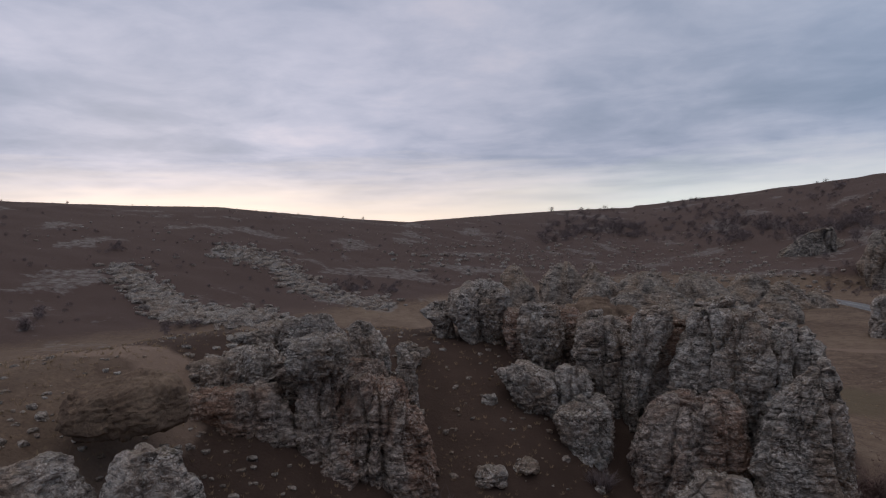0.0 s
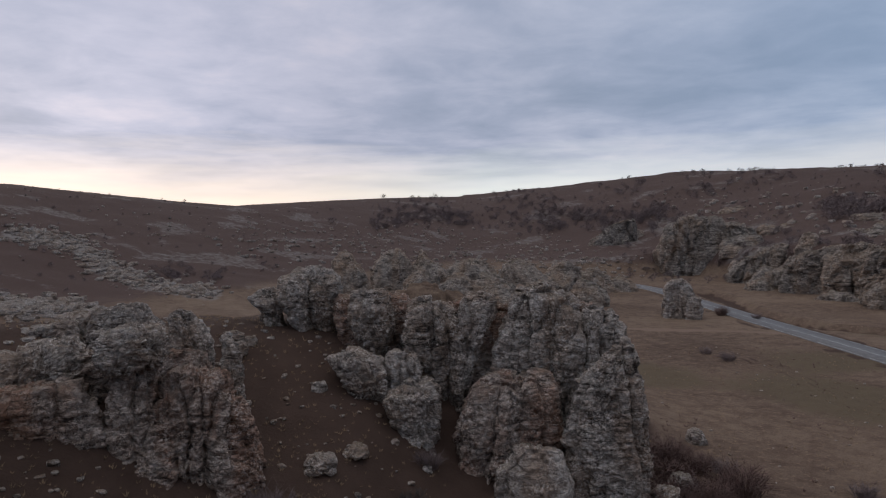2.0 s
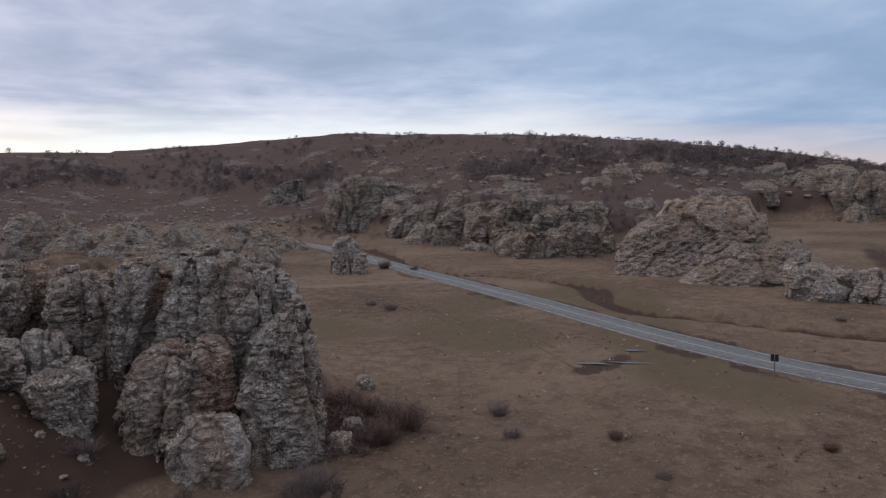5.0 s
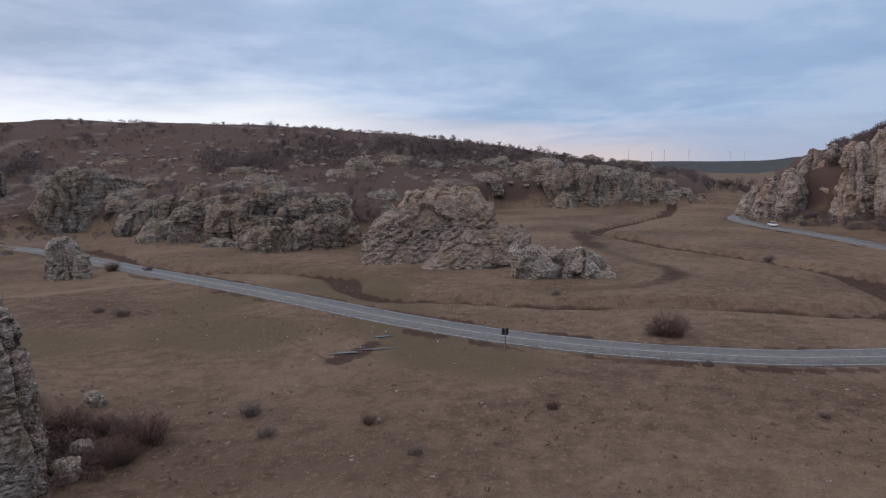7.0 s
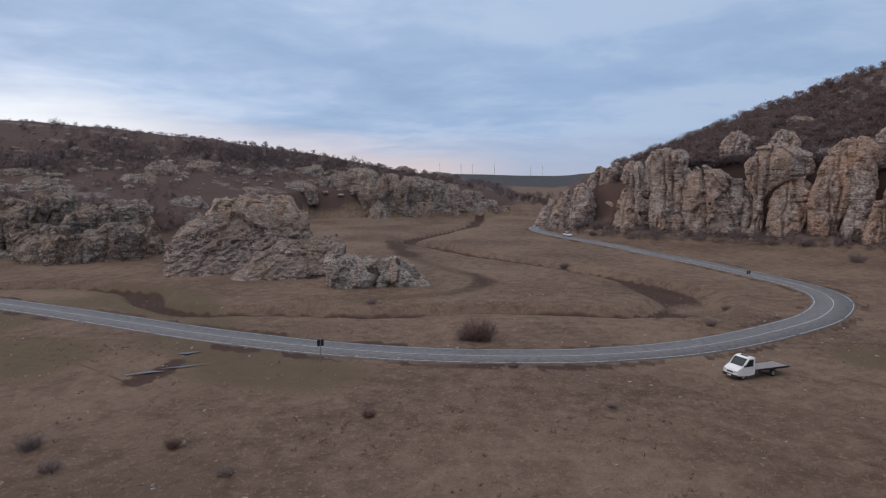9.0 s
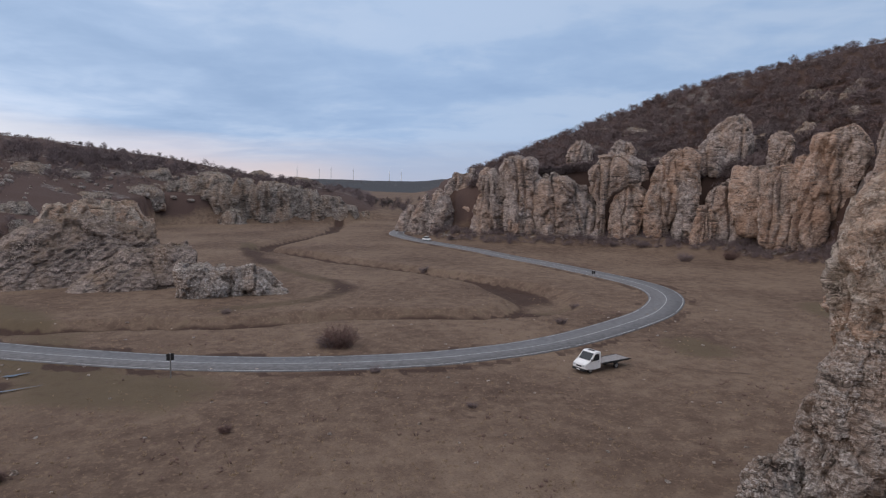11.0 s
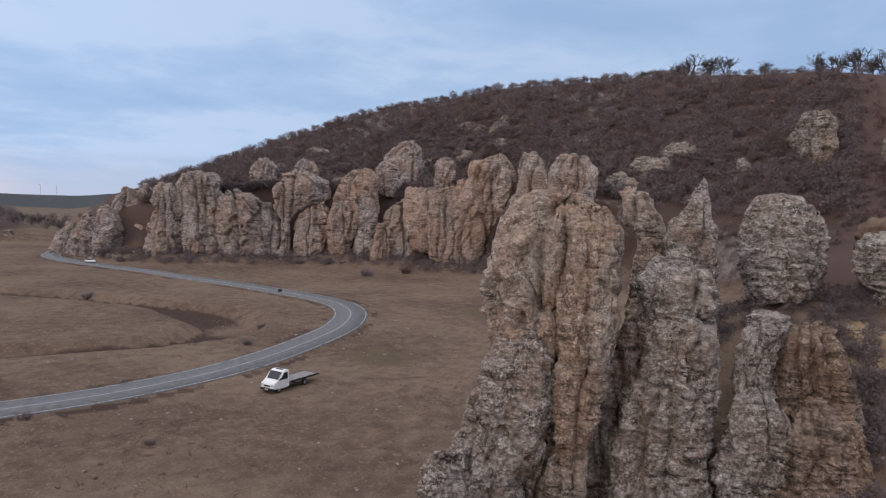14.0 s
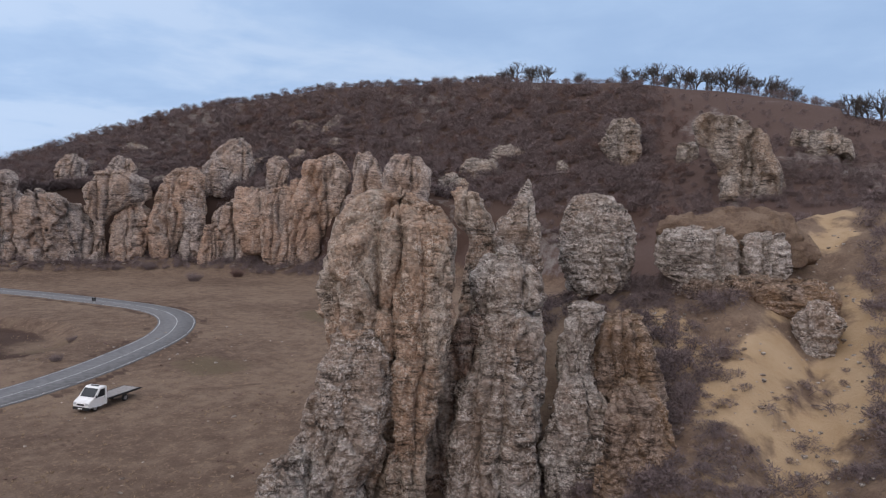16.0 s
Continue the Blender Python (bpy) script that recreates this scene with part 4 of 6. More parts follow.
crag("column", "brown column set back", 55, 3.5, ((1.85, 131.09, 132.62), (1.15, 131.01, 133.49), (-0.76, 131.23, 134.1), (-2.41, 132.6, 134.99), (-9.09, 131.76, 135.13), (-12.85, 131.34, 135.21)), parent=wall, n=56, mat=ROCK_BUFF, **TALL)
crag("face", "", 45, 4, ((-8.62, 143.59, 146.74), (-9.99, 142.71, 147.67), (-12.69, 142.79, 148.21), (-16.18, 143.82, 148.99), (-19.61, 143.93, 149.33), (-22.63, 144.04, 149.01)), parent=wall, n=64, mat=ROCK_OCHRE, **TALL)
crag("boulder", "rounded grey limestone boulder flecked with white lichen", 60, 6, ((1.61, 141.55, 143.56), (0.96, 140.74, 144.75), (-0.8, 140.04, 145.96), (-2.66, 140, 146.64), (-4.29, 140.41, 146.51), (-5.47, 140.71, 145.91)), n=76, bed=2.6, sink=0.5, z0=14.0, **TALL)
crag("block", "", 61, 6, ((-1.18, 148.61, 153.7), (-2.21, 147.95, 153.99), (-3.56, 147.82, 154.04), (-4.89, 148.17, 154.01), (-5.77, 149.07, 153.88)), parent=ledge, n=64, bed=2.2, **TALL)
crag("block", "", 63, 6, ((-1.49, 154.44, 157.25), (-2.7, 154.17, 157.68), (-4.42, 154.32, 157.68), (-5.29, 154.68, 157.41)), parent=ledge, n=56, bed=2.2, **TALL)
rock("turf_top", "grassy crown", 148.0, 160.0, 0.2, 64.2, 0.7, sink=1, n=44, knob=0.5, mat=GROUND, block=2.3, taper=0.5, parent=ledge, z0=17.2, cracks=0.2)
crag("strata", "dark bedded strata under the ledge", 60, 5, ((-5.31, 150.13, 160.38), (-6.18, 149.31, 161.13), (-7.46, 149.57, 161.01), (-8.84, 150.26, 158.69)), parent=ledge, n=64, bed=2.6, mat=ROCK_OCHRE, **TALL)
crag("cleft", "dark recessed rock of the cleft", 45.5, 3.0, ((-9.1, 130.8, 134.65), (-13.34, 130.14, 134.26), (-18.38, 128.52, 133.39), (-23.67, 126.15, 133.01)), parent=wall, mat=ROCK_RED, n=48, **TALL)
crag("face", "broken ochre foot overgrown with scrub", 42.6, 3.5, ((-14.45, 144.68, 147.38), (-16.12, 144.28, 149.64), (-19.12, 143.92, 150.4), (-22.59, 143.11, 150.32)), parent=wall, mat=ROCK_OCHRE, n=60, batter=1.5, **TALL)
crag("rock_spire", "thin pale limestone spire among the brush", 88, 1.6, ((3.25, 136.9, 137.61), (2.4, 136.69, 137.86), (0.98, 136.58, 137.99), (-1.39, 136.39, 138.28)), n=30, knob=0.4, cracks=0.3, relief=0.5)
crag("boulder", "grey limestone boulder on the yellow slope", 57, 3.5, ((-6.64, 158.8, 160.45), (-7.55, 158.2, 161.21), (-8.6, 157.94, 161.32), (-9.3, 158.35, 160.93)), n=48, **TALL)
hill_crag("grey limestone outcrop on the brushy hillside", 6, ((7.67, 144.23, 145.56), (6.77, 143.49, 146.25), (5.42, 143.4, 146.38), (4.06, 144.11, 145.81), (3.15, 144.59, 145.48)))
hill_crag("broad grey limestone cliff on the brushy hillside", 8, ((7.75, 150.91, 154.56), (6.8, 150.74, 155.18), (5.07, 151.43, 156.03), (2.48, 152.02, 156.9), (0.83, 152.08, 157.16)))
hill_crag("low limestone outcrop on the bare hilltop", 8, ((6.26, 157.31, 160.24), (5.34, 157.35, 160.99), (4.3, 158.14, 161.39)))
hill_crag("low limestone outcrop on the brushy hillside", 5, ((5.36, 149.53, 150.79), (4.25, 149.15, 150.83), (3.59, 149.38, 150.65)))
rock("boulder", "grey limestone boulder beside the trodden path", 162.2, 166.0, 0.6, 84, 0.8, n=36, knob=0.5, block=3)
hill_rock("grey limestone rib on the brushy hillside", 129.6, 132.8, 1.0, 2.8, n=26, block=2.8, taper=0.4)
hill_rock("grey limestone rib on the brushy hillside", 131.6, 135.4, 2.2, 4.2, n=26, block=2.8, taper=0.5)
hill_rock("grey limestone rib on the brushy hillside", 134.2, 137.4, 3.6, 5.4, n=26, block=2.8, taper=0.5)
hill_rock("pale limestone tooth among the brush", 139.6, 141.0, 2.6, 4.0, n=18, block=3, taper=0.4)
# ochre cliffs along the road
CLIFF = "ochre and grey limestone buttress rising from the valley floor"
for r, thick, warm, rows in (
    (280, 9, 0, ((0.98, 91.39, 93.52), (-0.23, 90.54, 93.81), (-2.48, 89.79, 93.6), (-4.73, 89.24, 93.22))),
    (270, 9, 0, ((1.46, 93.53, 95.05), (0.25, 93.29, 95.47), (-2.02, 93.17, 95.8), (-4.31, 93.01, 95.86))),
    (272, 10, 0, ((2.25, 95.49, 97.71), (1.21, 95.13, 98.38), (-1.09, 95.1, 98.82), (-3.87, 95.42, 98.8))),
    (255, 6, 1, ((-0.16, 96.8, 98.05), (-1.55, 96.11, 98.22), (-3.4, 95.87, 98.12), (-5.11, 95.77, 98.02))),
    (258, 9, 0, ((0.71, 98.37, 100.88), (-0.59, 98.05, 102.73), (-2.46, 98.13, 103.2), (-4.8, 98.11, 102.74))),
    (250, 8, 0, ((2.38, 103.43, 105.3), (1.59, 102.36, 106.95), (0.41, 102.04, 107.2), (-0.79, 102.27, 104.61), (-1.49, 102.83, 103.91))),
    (246, 8, 1, ((-0.04, 104.84, 106.97), (-1.94, 104.05, 106.98), (-3.37, 103.96, 106.9), (-5.17, 104.25, 107))),
    (240, 9, 1, ((2.94, 108.6, 110.5), (1.9, 107.66, 110.84), (0, 107.44, 110.77), (-1.9, 107.08, 109.6), (-3.34, 106.99, 108.9), (-5.06, 107.19, 108.54))),
    (243, 7, 0, ((1.44, 109.33, 110.99), (-0.45, 109.11, 111.16), (-2.37, 108.8, 110.9), (-4.85, 108.82, 110.74))),
    (230, 6, 1, ((-1.48, 111.37, 112.23), (-2.81, 110.81, 112.49), (-4.25, 110.35, 112.51), (-5.31, 110.46, 112.29))),
    (238, 8, 0, ((0.65, 112.91, 114.95), (-0.41, 111.73, 115.16), (-2.31, 111.52, 115.2), (-4.7, 111.8, 115.25))),
    (222, 8, 1, ((1.63, 115.97, 118.09), (0.12, 115.3, 118.37), (-2.25, 115.2, 118.19), (-4.16, 115.43, 118), (-5.87, 116.52, 117.81))),
    (220, 9, 1, ((4.72, 120.34, 121.72), (3.66, 118.98, 122.67), (1.58, 118.33, 122.87), (-0.78, 118.16, 122.35), (-2.68, 117.26, 121.02), (-4.36, 117.06, 119.9), (-5.55, 117.32, 119.22))),
    (226, 9, 0, ((4.71, 123.09, 124.89), (3.44, 122.67, 125.61), (0.68, 122.53, 125.71), (-3.04, 121.73, 125.84), (-5.88, 119.94, 125.49))),
    (222, 9, 0, ((4.61, 126.01, 128.63), (3.67, 125.51, 129.19), (1.63, 125.45, 129.19), (-2.02, 125.36, 129.34))),
    (262, 8, 0, ((5.33, 113.06, 114.24), (4.3, 111.43, 114.74), (2.89, 110.73, 115.1), (1, 110.52, 114.56))),
    (250, 6, 0, ((4.11, 116.3, 117.09), (3.17, 115.7, 117.73), (2, 115.87, 117.61), (0.59, 116, 117.41))),
    (290, 6, 0, ((3.62, 101.35, 102.27), (2.7, 100.66, 102.73), (1.3, 100.43, 102.73))),
    (285, 6, 0, ((3.46, 104.59, 105.53), (2.53, 103.9, 106.01), (1.36, 103.9, 106.01)))):
    low = rows[-1]
    if low[0] > 0.2:
        r = float(sight((low[1] + low[2]) / 2, low[0], 180)[0])
    else:
        r = min(r, float(np.interp(low[1], HILL_AZ, HILL_FOOT)) - 6)
    crag("cliff_buttress", CLIFF, r, thick, rows, mat=ROCK_WARM if warm else ROCK_TAN, n=50, sink=6, knob=0.9, relief=1.1, cracks=1.2, bed=0.5, block=3.2, cell=0.9, batter=3.0, shade=False, group="cliffs along the road")
for az0, az1, top, r, m, tp in ((86.9, 89.2, -1.6, 285, 0, 0.3), (88.2, 91.2, 0.0, 272, 0, 0.25), (90.2, 92.6, 0.6, 262, 1, 0.15), (92.0, 94.6, 0.9, 256, 1, 0.2), (93.8, 96.4, 1.8, 250, 1, 0.15), (95.8, 98.0, 0.3, 242, 1, 0.3), (96.6, 99.4, 1.2, 252, 0, 0.2), (98.4, 101.8, 0.2, 250, 0, 0.35), (98.0, 101.4, -0.9, 243, 0, 0.3), (100.6, 103.4, 2.2, 247, 0, 0.2), (102.4, 105.4, 2.0, 245, 1, 0.1), (104.6, 107.0, 1.9, 243, 1, 0.1), (105.6, 108.2, 2.9, 250, 0, 0.2), (106.8, 108.8, -2.2, 238, 0, 0.2), (108.0, 110.2, -1.4, 234, 1, 0.45), (108.6, 111.8, 0.8, 244, 0, 0.3), (110.4, 112.2, -0.8, 232, 0, 0.2), (111.6, 114.2, 2.8, 226, 1, 0.1), (113.0, 115.4, 5.0, 245, 0, 0.4), (113.8, 116.6, 3.6, 216, 1, 0.1), (116.2, 118.8, 3.4, 210, 1, 0.1), (118.0, 120.6, 4.6, 207, 1, 0.15), (115.8, 117.4, -3.6, 204, 1, 0.2), (120.0, 123.4, 4.3, 206, 1, 0.15), (122.6, 126.2, 4.5, 202, 0, 0.2), (125.6, 130.0, 4.2, 200, 0, 0.2)):
    rng = random.Random(int(az0 * 10))
    rock("cliff_buttress", CLIFF, az0 - 0.6, az1 + 0.6, top - rng.uniform(1.2, 4.0), r + 9, 0.9, sink=9, n=28, knob=1.5, mat=ROCK_WARM if m else ROCK_TAN, block=rng.uniform(4.0, 7.0), taper=tp + rng.uniform(0.1, 0.4), lean=(rng.uniform(-0.12, 0.12), 0), relief=1.6, cracks=0.9, group="cliffs along the road", bed=0.6)
for az0, az1, top, r in ((86.4, 88.6, -2.0, 292), (87.6, 90.0, -0.9, 274), (89.0, 91.4, -0.4, 264)):
    rock("cliff_buttress", CLIFF, az0, az1, top, r, 0.8, sink=6, n=36, knob=0.9, mat=ROCK_TAN, block=3.0, taper=0.5, relief=1.2, cracks=0.8, bed=0.6, group="cliffs along the road")
# cliffs across the valley
FARC = "grey limestone cliff across the valley"
for az0, az1, top, r in ((66.3, 68.4, -0.5, 395), (68.0, 70.2, 0.2, 378), (69.6, 71.8, 0.4, 368), (71.2, 73.4, 0.5, 364), (72.8, 75.0, 0.3, 360), (74.6, 76.8, 0.1, 358), (76.2, 78.4, -0.3, 358), (78.0, 80.2, -0.7, 360), (79.8, 81.8, -1.2, 365), (81.4, 83.0, -1.9, 372), (82.6, 84.2, -2.5, 380), (66.8, 69, -2.0, 372), (72, 74, -2.3, 350)):
    rock("cliff", FARC, az0 - 0.3, az1 + 0.3, top, r, 0.9, sink=14, n=24, knob=1.7, mat=ROCK_FAR, block=4.5, taper=0.2, relief=1.5, cracks=0.95, group="cliffs across the valley", bed=0.6)
for r, thick, rows in (
    (375, 9, ((0.7, 29.63, 30.34), (-0.02, 27.75, 30.49), (-1.06, 26.36, 30.41), (-2.88, 25.55, 30.09))),
    (300, 10, ((0.59, 33.68, 36.48), (-0.61, 32.53, 37.01), (-2.4, 32.29, 36.74), (-3.96, 32.27, 36.3))),
    (300, 9, ((-0.15, 36.53, 38.71), (-1.16, 36.38, 39.1), (-3.65, 36.32, 37.86))),
    (262, 9, ((-1.81, 39.74, 41.77), (-2.84, 38.13, 41.81), (-3.97, 37.27, 41.3), (-4.78, 37.14, 40.49))),
    (226, 10, ((-1.72, 43.85, 47.35), (-2.54, 41.97, 48.03), (-3.46, 41.15, 47.75), (-4.6, 40.87, 45.59))),
    (216, 8, ((-1.38, 47.37, 50.2), (-2.41, 46.01, 50.41), (-3.58, 45.4, 49.89))),
    (200, 7, ((-3.58, 46.57, 49.18), (-4.52, 45.6, 49.15), (-5.7, 45.69, 48.15))),
    (208, 10, ((-1.96, 51.23, 54.96), (-2.75, 49.59, 55.22), (-3.93, 48.79, 55.2), (-4.9, 49.61, 54.89))),
    (188, 8, ((-3.6, 51.81, 55.01), (-4.69, 50.86, 54.99), (-6.92, 50.99, 54.46))),
    (186, 7, ((-4.36, 48.44, 50.82), (-5.3, 47.79, 50.94), (-6.81, 47.35, 50.79)))):
    crag("cliff", FARC, r, thick, rows, mat=ROCK_FAR, n=46, sink=6, knob=0.9, relief=1.0, cracks=1.1, shade=False, group="cliffs across the valley")
for az0, az1, top, r, lean in ((32.0, 34.4, 0.3, 298, 0), (33.8, 36.4, 0.5, 302, 0), (35.8, 38.6, 0.3, 304, 0), (25.2, 28.4, -1.1, 375, 0.3), (27.4, 30.7, 0.5, 378, 0.3), (37.0, 39.8, -2.4, 258, 0), (39.0, 41.8, -2.8, 236, 0.1), (41.0, 44.6, -2.6, 222, 0.1), (43.6, 46.4, -2.0, 214, 0), (45.6, 49.0, -1.8, 214, 0), (46.6, 48.6, -3.9, 187, 0), (48.2, 50.6, -3.9, 184, 0), (50.2, 53.4, -3.4, 182, 0), (48.4, 52.0, -1.7, 212, 0.1), (51.0, 55.0, -1.7, 208, 0.1), (43.4, 45.6, -4.8, 200, 0), (52.8, 56.2, -4.2, 190, 0.1), (38.4, 40.4, -4.0, 228, 0)):
    rock("cliff", FARC, az0 - 0.4, az1 + 0.4, top - 0.5, r + 6, 0.9, sink=7, n=24, knob=1.2, mat=ROCK_FAR, block=4.2, taper=0.25, relief=1.5, cracks=0.95, lean=(lean, 0), group="cliffs across the valley")
for az0, az1, top, r in ((40, 45, 0.0, 330), (44, 47.5, 0.2, 330), (54.4, 57.4, 1.2, 330), (57.5, 60.5, 1.2, 360), (60.0, 63.2, 0.8, 370), (62.8, 66.0, 0.2, 400), (58, 61, -0.2, 330), (66, 69, 1.0, 420), (36, 39.4, 1.4, 420), (47, 50, 1.0, 390)):
    rock("rock_outcrop", "broken grey limestone outcrop on the far hillside", az0, az1, top, r, 0.8, sink=7, n=18, knob=1.8, mat=ROCK_FAR, block=2.8, taper=0.4, group="outcrops on the far hillside")
# layered butte and low crag in the meadow
butte = massif("rock_butte", "sloping layered limestone butte in the meadow", 61, 165)
low = massif("rock_crag", "low pale limestone crag in the meadow", 72, 132)
cone = massif("rock_cone", "small pale limestone cone beside the road", 33.6, 165)
crag("cap", "upright buff cap", 172, 10, ((-1.67, 59.96, 66.24), (-2.27, 59, 66.7), (-3.68, 58.74, 67.24), (-4.62, 58.73, 67.24)), parent=butte, mat=ROCK_BUFF, n=56, bed=1.5, batter=2.0, knob=0.8, relief=1.1)
crag("shoulder", "", 158, 14, ((-2.96, 59.94, 63.7), (-3.91, 57.79, 67.15), (-5.08, 56.42, 68.52), (-6.48, 55.58, 68.07), (-8.13, 55.4, 67.16)), parent=butte, mat=ROCK_LAYER, n=96, bed=3.4, dip=0.55, batter=9.0, block=3.0, knob=0.9, relief=0.6, cracks=0.3)
crag("shoulder", "", 148, 10, ((-5.23, 65.32, 69.86), (-6.06, 63.92, 70.67), (-7.22, 62.03, 70.32), (-8.3, 60.59, 68.53)), parent=butte, mat=ROCK_LAYER, n=72, bed=3.4, dip=0.55, batter=9.0, block=3.0, knob=0.8, relief=0.6, cracks=0.3)
crag("block", "", 128, 7, ((-6.53, 69.2, 70.54), (-7.45, 68.53, 71.65), (-8.58, 68.35, 73.41), (-9.51, 68.44, 72.55)), parent=low, n=56, relief=1.2)
crag("block", "", 129, 7, ((-6.94, 71.87, 75.09), (-7.75, 71.21, 76.02), (-8.51, 70.78, 76.79), (-9.16, 71.23, 77.7)), parent=low, n=60, relief=1.2)
crag("block", "", 162, 6, ((-4.37, 32.86, 33.91), (-5.26, 32.31, 34.28), (-6.16, 32.13, 34.53), (-7.19, 32.06, 34.59)), parent=cone, n=50, relief=0.8)
crag("block", "", 160, 5, ((-5.78, 33.96, 34.9), (-6.46, 33.79, 35.2), (-7.36, 33.73, 35.14)), parent=cone, n=36, relief=0.8)
# rocky mound behind the towers
for az0, az1, top, r in ((10, 15, -2.9, 190), (14, 19, -2.5, 215), (18, 23, -2.6, 205), (22, 26.4, -2.9, 215), (25, 28.4, -3.4, 220), (27, 30.2, -4.3, 224), (13, 18, -3.7, 165), (4, 8, -1.8, 200), (8, 12, -1.4, 235), (16, 21, -3.9, 170), (20, 24.5, -4.2, 172), (11, 14, -1.6, 240), (24, 28, -4.6, 180)):
    rock("rock_outcrop", "low weathered limestone outcrop on a grassy mound", az0, az1, top, r, 0.9, sink=3, n=18, knob=1.2, mat=ROCK_FAR, block=2.3, taper=0.7, group="outcrops on the mound")

tier = np.random.RandomState(8)
for k in range(46):
    az = tier.uniform(36, 57) if k < 26 else tier.uniform(57, 80)
    foot = float(np.interp(az, HILL_AZ, HILL_FOOT))
    rr = foot + tier.uniform(0, 26 if k % 2 else 90)
    wide = tier.uniform(1.4, 3.4)
    ground = float(ground_z(az, rr + 3))
    top = math.degrees(math.atan2(ground + tier.uniform(1.5, 5.0) - EYE, rr))
    rock("rock_outcrop", "broken grey limestone outcrop on the far hillside", az - wide / 2, az + wide / 2, top, rr, 0.8, sink=5, n=14, knob=1.2, mat=ROCK_FAR, block=2.6, taper=0.4, lean=(tier.uniform(-0.2, 0.3), 0), group="outcrops on the far hillside")
for k in range(16):
    az, rr, wide = tier.uniform(102, 128), tier.uniform(255, 300), tier.uniform(1.2, 2.8)
    ground = float(ground_z(az, rr + 3))
    rock("rock_outcrop", "grey limestone outcrop above the ochre cliffs", az - wide / 2, az + wide / 2, math.degrees(math.atan2(ground + tier.uniform(0.8, 2.6) - EYE, rr)), rr, 0.8, sink=5, n=14, knob=1.2, mat=ROCK_FAR, block=2.6, taper=0.5, group="outcrops above the cliffs")


# ---------------------------------------------------------------- plants
class Twigs:
    """Collects tapering three-sided twigs."""

    def __init__(self):
        self.v, self.f = [], []

    def seg(self, a, b, ra, rb):
        a, b = Vector(a), Vector(b)
        d = (b - a).normalized()
        s = d.orthogonal().normalized()
        t = d.cross(s)
        k = len(self.v)
        ring = [(math.cos(q), math.sin(q)) for q in (0.0, 2.094, 4.189)]
        self.v += [tuple(a + (s * c + t * e) * ra) for c, e in ring]
        if rb <= 0:
            self.v.append(tuple(b))
            self.f += [(k, k + 1, k + 3), (k + 1, k + 2, k + 3), (k + 2, k, k + 3)]
        else:
            self.v += [tuple(b + (s * c + t * e) * rb) for c, e in ring]
            for i in range(3):
                j = (i + 1) % 3
                self.f += [(k + i, k + j, k + 3 + j), (k + i, k + 3 + j, k + 3 + i)]

    def mesh(self, name, mat):
        return mesh_from(name, self.v, self.f, mat, shade=False)


def away_from(rng, d, spread):
    v = Vector((rng.gauss(0, 1), rng.gauss(0, 1), rng.gauss(0, 1))).normalized()
    return (d + v * spread).normalized()


def shrub_twigs(seed, stems, tall, wide, stout, fork=3):
    rng = random.Random(seed)
    woody, fine = Twigs(), Twigs()
    for _ in range(stems):
        a = rng.uniform(0, 6.283)
        foot = Vector((math.cos(a), math.sin(a), 0)) * rng.uniform(0, 0.25) * wide
        out = rng.uniform(0.1, 1.0)
        d = Vector((math.cos(a) * out * wide / tall, math.sin(a) * out * wide / tall, 1)).normalized()
        length = tall * rng.uniform(0.45, 0.8) * (1 - 0.25 * out)
        mid = foot + d * length * 0.55
        d2 = away_from(rng, d, 0.3)
        tip = mid + d2 * length * 0.5
        woody.seg(foot - Vector((0, 0, 0.2)), mid, stout, stout * 0.6)
        woody.seg(mid, tip, stout * 0.6, 0)
        for _ in range(fork):
            p = foot.lerp(tip, rng.uniform(0.3, 0.95))
            d3 = away_from(rng, d, 0.8)
            d3.z = abs(d3.z) * 0.8 + 0.1
            fine.seg(p, p + d3 * tall * rng.uniform(0.2, 0.42), stout * 0.5, 0)
    return woody, fine


def shrub_thing(name, label, seed, stems, tall, wide, stout, mat, fork=4):
    woody, fine = shrub_twigs(seed, stems, tall, wide, stout, fork)
    ob = tagged(new(name), label, "shrub")
    for part_name, twigs in (("woody_base", woody), ("crown", fine)):
        new(part_name, twigs.mesh(part_name, mat)).parent = ob
    return ob


def put(ob, az, r, turn=0.0, size=1.0, sink=0.0):
    at = place(az, r)
    ob.matrix_world = pose(at.x, at.y, height(at.x, at.y) - sink, 0, 0, turn)
    ob.scale = (size, size, size)


def put_copy(ob, az, r, turn, size, sink=0.05):
    at = place(az, r)
    twin = copy_thing(ob, pose(at.x, at.y, height(at.x, at.y) - sink, 0, 0, turn))
    twin.scale = (size, size, size)
    return twin


